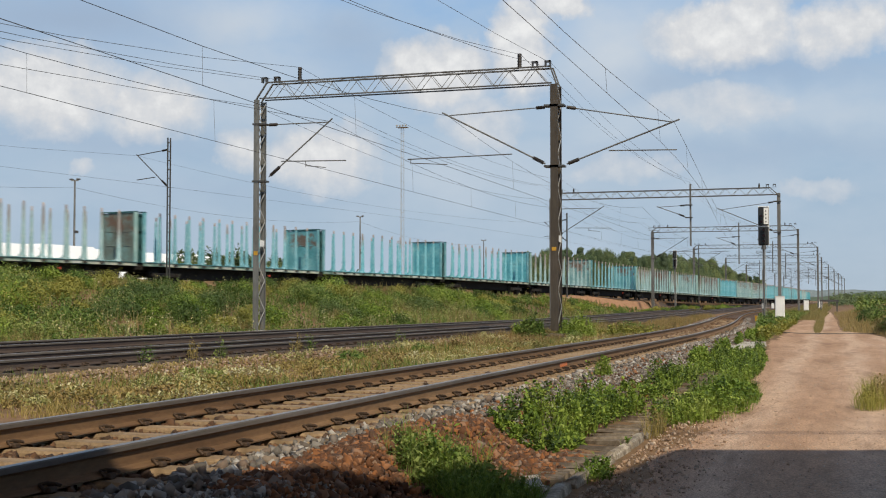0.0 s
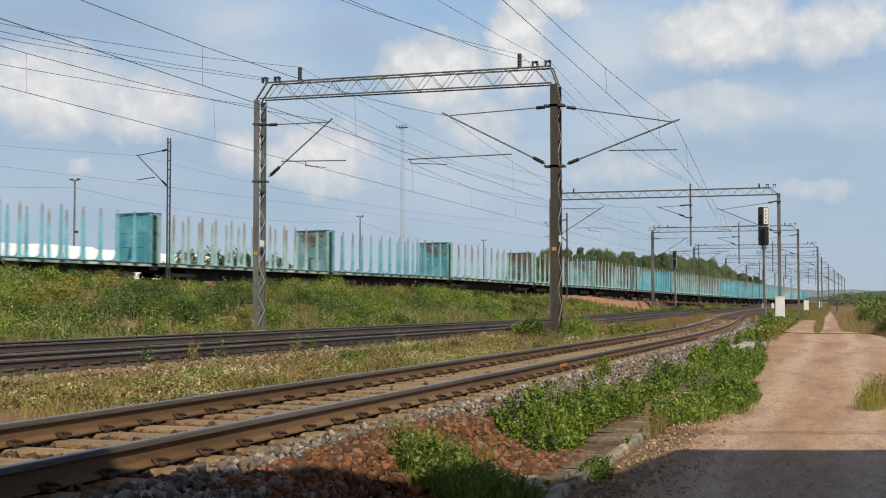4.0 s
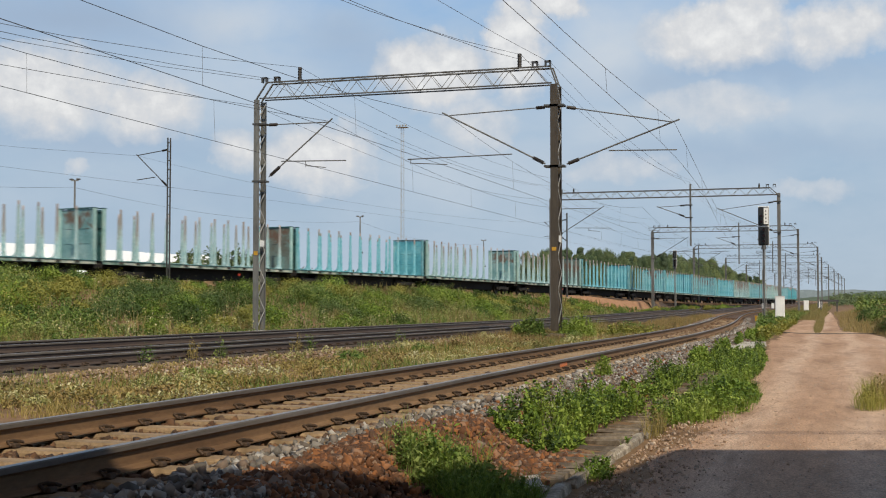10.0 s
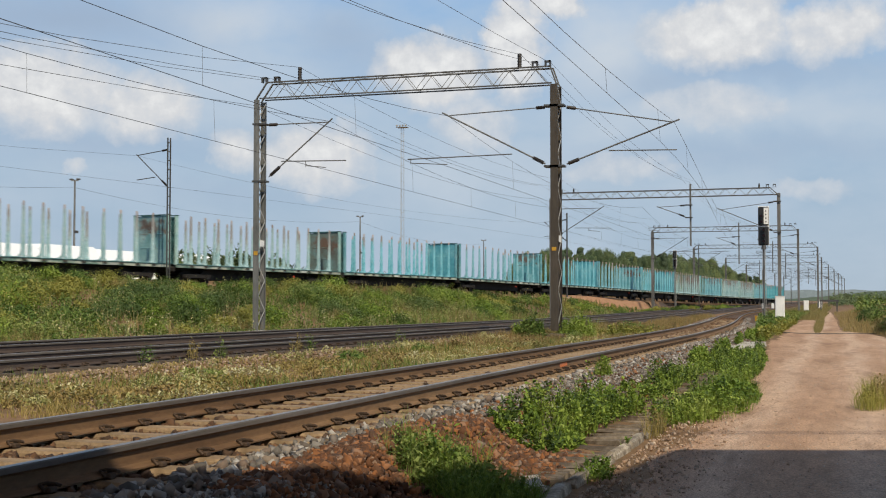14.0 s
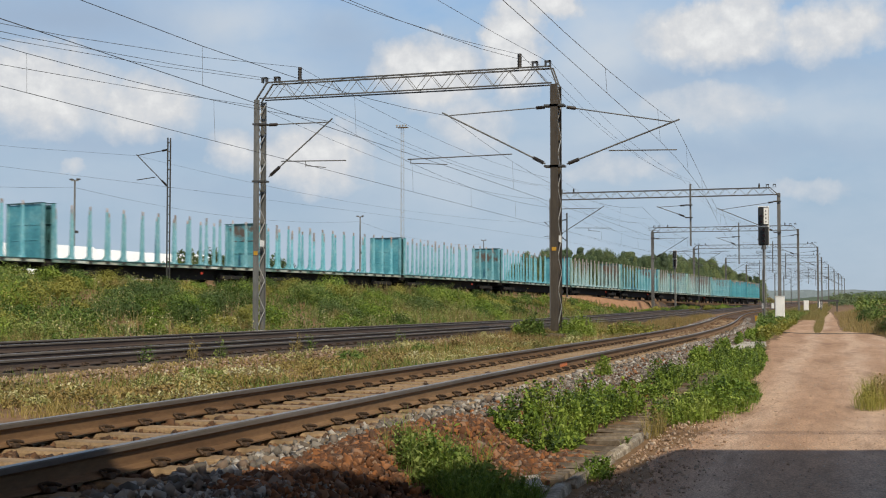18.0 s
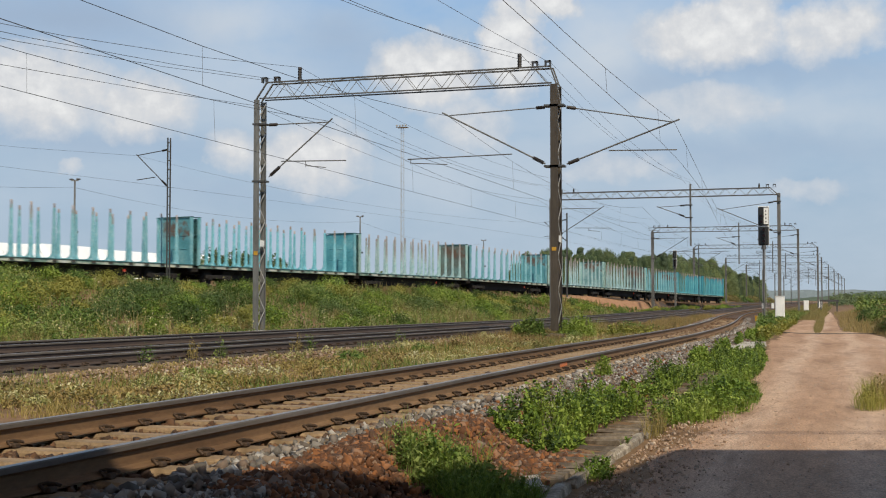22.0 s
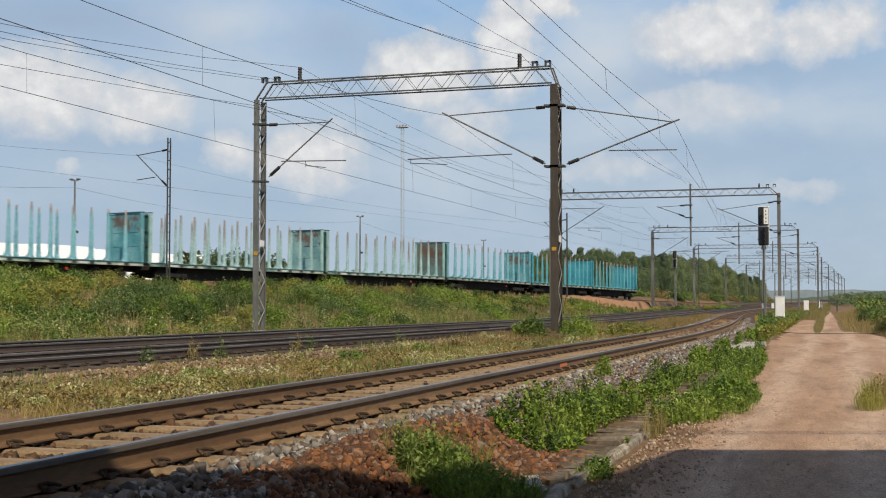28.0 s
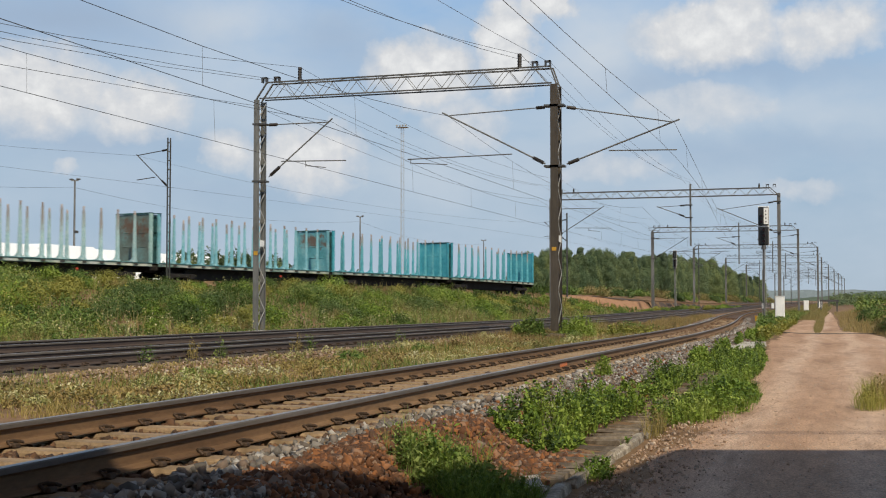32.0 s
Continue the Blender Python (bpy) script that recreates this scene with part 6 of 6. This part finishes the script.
for i in range(6):
    y = 36.2 + i * 1.2
    bm = abox(-0.30, 0.30, -0.54, 0.54, -0.1, 0.09, bev=0.025)
    for v_ in bm.verts:
        v_.co += Vector((ra.uniform(-0.04, 0.04), ra.uniform(-0.05, 0.05), ra.uniform(-0.02, 0.02)))
    part("slab", bm, M_CONC, edging, at=Matrix.Translation((-2.7 + ra.uniform(-0.05, 0.05), y, float(ground_z(-2.7, y)) + 0.03)) @ Euler((ra.uniform(-0.05, 0.05), ra.uniform(-0.05, 0.05), ra.uniform(-0.1, 0.1))).to_matrix().to_4x4())
# Thin dark tube laid down in place of a shadow line on the sand.
shadow_line = thing("cable", "thin dark tube standing in for a shadow line across the sand road", "cable")
bm = bmesh.new()
wire_line(bm, [(-2.5 + 0.4 * k, 58.5 + 0.15 * math.sin(k * 0.9), float(ground_z(-2.5 + 0.4 * k, 58.5)) + 0.03) for k in range(11)], 0.016)
part("sheath", bm, M_DARK, shadow_line)


def signal(x, y, zt, lit, label, wide=0.36, size=1.0):
    z0 = float(ground_z(x, y))
    root = thing("railway_signal", label, "railway signal", "signals")
    part("post", tube(bmesh.new(), (x, y, z0 - 0.2), (x, y, zt - 2.75 * size), 0.075, 0.065, 12), M_MAST, root)
    part("foundation", abox(x - 0.3, x + 0.3, y - 0.3, y + 0.3, z0 - 0.3, z0 + 0.02, bev=0.03), M_OLDCONC, root)
    bm = bmesh.new()
    tube(bm, (x, y, zt - 2.75 * size - 0.3), (x, y, zt - 2.75 * size), 0.2, 0.14, 12)
    part("collar", bm, M_DARK, root)
    for k, (a, b) in enumerate(((zt - 2.75 * size, zt - 1.42 * size), (zt - 1.35 * size, zt))):
        head = part("signal_head", abox(x - wide, x + wide, y - 0.1, y + 0.1, a, b, bev=0.06), M_BLACK, root, "black signal head with hooded lamps")
        part("rim", abox(x - wide - 0.03, x + wide + 0.03, y + 0.0, y + 0.04, a - 0.03, b + 0.03, bev=0.02), M_WHITE, head)
        for j in range(3 if k == 0 else 2):
            xx = x - (0 if k == 0 else 0.16)
            zc = a + (0.28 + j * 0.4) * size
            bm = bmesh.new()
            tube(bm, (xx, y - 0.32, zc), (xx, y - 0.1, zc), 0.13, 0.14, 12, caps=False)
            part("hood", bm, M_BLACK, head)
            part("lens", tube(bmesh.new(), (xx, y - 0.125, zc), (xx, y - 0.102, zc), 0.1, 0.1, 12), M_LAMP, head)
    if lit:
        pl = part("sign_plate", abox(x + 0.02, x + 0.34, y - 0.125, y - 0.105, zt - 1.25, zt - 0.08, bev=0.005), M_WHITE, root, "white plate with black lettering")
        for i in range(4):
            part("plain_bar", abox(x + 0.13, x + 0.21, y - 0.131, y - 0.127, zt - 0.36 - i * 0.26, zt - 0.26 - i * 0.26), M_BLACK, pl)
    bm = bmesh.new()
    for e in (-0.16, 0.16):
        tube(bm, (x + e, y + 0.3, z0), (x + e * 0.6, y + 0.25, zt - 2.9), 0.014, n=6)
    part("ladder", bm, M_GALV, root)
    return root


signal(-5.15, 91.5, 8.2, True, "tall railway signal with two black heads beside the near track")
signal(-20.9, 167, 8.1, False, "railway signal with two black heads by the far track", 0.24, 0.8)


def cabinet(x, y, w, h, lift, label):
    z0 = float(ground_z(x, y))
    root = thing("equipment_cabinet", label, "equipment cabinet", "trackside cabinets")
    part("body", abox(x - w / 2, x + w / 2, y - w * 0.35, y + w * 0.35, z0 + lift, z0 + lift + h, bev=0.02), M_WHITE, root)
    part("door", abox(x - w / 2 + 0.03, x + w / 2 - 0.03, y - w * 0.35 - 0.015, y - w * 0.35 - 0.003, z0 + lift + 0.04, z0 + lift + h - 0.05, bev=0.004), M_WHITE, root)
    part("roof", abox(x - w / 2 - 0.03, x + w / 2 + 0.03, y - w * 0.35 - 0.04, y + w * 0.35 + 0.03, z0 + lift + h, z0 + lift + h + 0.04, bev=0.01), M_WHITE, root)
    part("stand", abox(x - 0.09, x + 0.09, y - 0.1, y + 0.1, z0 - 0.2, z0 + lift), M_DARK, root)


cabinet(-3.7, 83.0, 0.58, 1.35, 0.34, "white metal equipment cabinet on a post")
cabinet(-3.8, 152.0, 0.55, 1.15, 0.25, "small white trackside cabinet")
cabinet(-9.6, 168.0, 0.36, 0.7, 0.2, "small white trackside cabinet")
cabinet(-8.6, 172.0, 0.36, 0.7, 0.2, "small white trackside cabinet")
cabinet(-3.0, 205.0, 0.55, 1.2, 0.25, "small white trackside cabinet")
box_root = thing("cable_box", "small orange-yellow box at the signal's foot", "cable box")
z0 = float(ground_z(-5.6, 89))
part("body", abox(-5.66, -5.50, 88.92, 89.08, z0 - 0.1, z0 + 0.36, bev=0.03), M_YELLOW, box_root)
part("lid", abox(-5.68, -5.48, 88.9, 89.1, z0 + 0.36, z0 + 0.39, bev=0.01), M_YELLOW, box_root)

# orange paint dab on the near rail
dab_y = 20.3
dab = thing("paint_mark", "orange paint mark sprayed on the rail's web", "paint mark")
xr_ = float(near_x(dab_y)) + (GAUGE + 0.072) / 2
part("mark", abox(xr_ + 0.0095, xr_ + 0.0125, dab_y - 0.28, dab_y + 0.28, float(rail_z(dab_y)) - 0.12, float(rail_z(dab_y)) - 0.06), M_ORANGE, dab)

# lamp poles and a floodlight tower beyond the embankment
for x, y, h in ((-58.55, 86, 11.2), (-52.85, 134, 11.2), (-55, 194, 11.2)):
    z0 = float(ground_z(x, y))
    root = thing("lamp_pole", "slim grey lamp pole with two small lamps", "lamp pole", "lamp poles")
    part("pole", tube(bmesh.new(), (x, y, z0 - 0.3), (x, y, h), 0.11, 0.07, 10), M_FRESHMAST, root)
    part("crossarm", abox(x - 0.32, x + 0.32, y - 0.04, y + 0.04, h - 0.1, h - 0.02), M_GALV, root)
    for e in (-1, 1):
        part("lamp", abox(x + e * 0.32 - 0.14, x + e * 0.32 + 0.14, y - 0.12, y + 0.12, h - 0.02, h + 0.1, bev=0.03), M_MAST, root)
    part("fitting", abox(x + 0.05, x + 0.32, y - 0.1, y + 0.1, h - 4.3, h - 4.1), M_DARK, root)
for (x0, y0), (x1, y1) in (((-66, 45), (-58.7, 86)), ((-58.7, 86), (-53, 134)), ((-53, 134), (-55, 194))):
    root = thing("pole_wire", "thin wire between lamp poles", "wire", "wires of the lamp poles")
    part("wire", (lambda bm: (wire_line(bm, [(x0 + (x1 - x0) * t / 8, y0 + (y1 - y0) * t / 8, 10.6 - 4 * 1.0 * t / 8 * (1 - t / 8)) for t in range(9)], 0.009), bm)[1])(bmesh.new()), M_WIRE, root)
tx, ty, th = -56.2, 158.0, 25.2
root = thing("floodlight_tower", "tall slender lattice floodlight tower", "floodlight tower")
for ex in (-0.2, 0.2):
    for ey in (-0.2, 0.2):
        part("leg", tube(bmesh.new(), (tx + ex, ty + ey, 0.5), (tx + ex * 0.8, ty + ey * 0.8, th - 0.4), 0.022, n=6), M_GALV, root)
for i in range(22):
    z = 1.5 + i * 1.07
    part("ring", abox(tx - 0.2, tx + 0.2, ty - 0.2, ty - 0.18, z, z + 0.05), M_GALV, root)
part("platform", abox(tx - 0.75, tx + 0.75, ty - 0.5, ty + 0.5, th - 0.36, th - 0.3), M_GALV, root)
for ex in (-0.75, -0.25, 0.25, 0.75):
    part("floodlight", abox(tx + ex * 0.85 - 0.11, tx + ex * 0.85 + 0.11, ty - 0.6, ty - 0.4, th - 0.25, th, bev=0.03), M_GALV, root)

# white covered stacks beyond the train
for i in range(11):
    y0 = 24 + i * 7.3
    root = thing("covered_stack", "white tarpaulin-covered stack beyond the train", "covered stack", "white covered stacks")
    z0, hh = float(ground_z(-52, y0 + 3)), 5.42 + (0.12 if i % 3 == 1 else 0.0)
    bm = abox(-56, -52, y0, y0 + 7.0, z0 - 0.2, hh, bev=0.28)
    for v_ in bm.verts:
        if v_.co.z > 3 and v_.co.x > -54.5:
            v_.co.x -= 1.7
    part("cover", bm, M_TARP, root)

# low dark platform far down the road
root = thing("crossing_platform", "dark low platform on posts beside the far track", "platform")
px_, py_ = -1.4, 172.0
z0 = float(ground_z(px_, py_))
part("deck", abox(px_ - 1.2, px_ + 1.2, py_ - 2, py_ + 2, z0 + 1.3, z0 + 1.55), M_DARK, root)
for e in (-1.0, 1.0):
    part("post", abox(px_ + e - 0.08, px_ + e + 0.08, py_ - 1.9, py_ - 1.7, z0 - 0.1, z0 + 1.3), M_DARK, root)

# unseen bridge slab over the camera, shaped to shade the road and near rail
bridge = thing("road_bridge", "unseen plain concrete bridge behind the viewer, added to cast the foreground shade", "bridge", kind="structure")
TOP = 7.0
cast = Vector((-sun_way.x, -sun_way.y, 0)) * (TOP / sun_way.z)
# Outline follows the shade's edge; the rear and left only block skylight.
plan = [Vector((x, y, 0)) - cast for x, y in ((-1.66, 12.85), (36.8, 25.2), (42.0, 8.0), (24.0, -8.0), (-2.0, -18.0), (-26.0, -15.0), (-5.3, 6.3), (-5.05, 7.1), (-4.4, 7.5), (-3.8, 7.85), (-3.25, 8.5), (-2.7, 9.4), (-2.0, 10.5))]
bm = bmesh.new()
lo = [bm.verts.new((p.x, p.y, TOP - 0.5)) for p in plan]
hi_ = [bm.verts.new((p.x, p.y, TOP)) for p in plan]
bm.faces.new(lo)
bm.faces.new(hi_[::-1])
for i in range(len(plan)):
    j = (i + 1) % len(plan)
    bm.faces.new((lo[j], lo[i], hi_[i], hi_[j]))
part("deck", bm, M_CONC, bridge)
# Bars added to throw two thin shadow lines on the road.
for k, up in enumerate((1.62, 1.86)):
    part("handrail", tube(bmesh.new(), plan[0] + Vector((0.3, 0.1, TOP + up)), plan[1] + Vector((0, 0, TOP + up)), 0.022), M_GALV, bridge)
for k in range(9):
    p = plan[0].lerp(plan[1], 0.25 + k / 12)
    part("rail_post", abox(p.x - 0.03, p.x + 0.03, p.y - 0.03, p.y + 0.03, TOP, TOP + 1.86), M_GALV, bridge)
for px, py in ((30.0, 6.0), (28.0, -8.0), (-3.0, -15.0)):
    part("pier", abox(px - 0.5, px + 0.5, py - 0.5, py + 0.5, -0.5, TOP - 0.5), M_CONC, bridge)
# Unseen wall added to keep sky light off the near rail's web.
part("abutment", bar(bmesh.new(), (4.9, 4.6, 3.9), (3.4, -20.0, 3.9), 0.6, 8.4), M_OLDCONC, bridge)


def motions():
    """The train draws off past the camera's left; the clouds drift slowly."""
    for i, w in enumerate(TRAIN):
        walk(w, [(float(t), wagon_pose(i, float(t))) for t in np.arange(0, 33, 1.0)])
    walk(clouds, [(0.0, pose(0, 0, 0)), (32.0, pose(0, 0, 0, 0, 0, 0.68))])


motions()
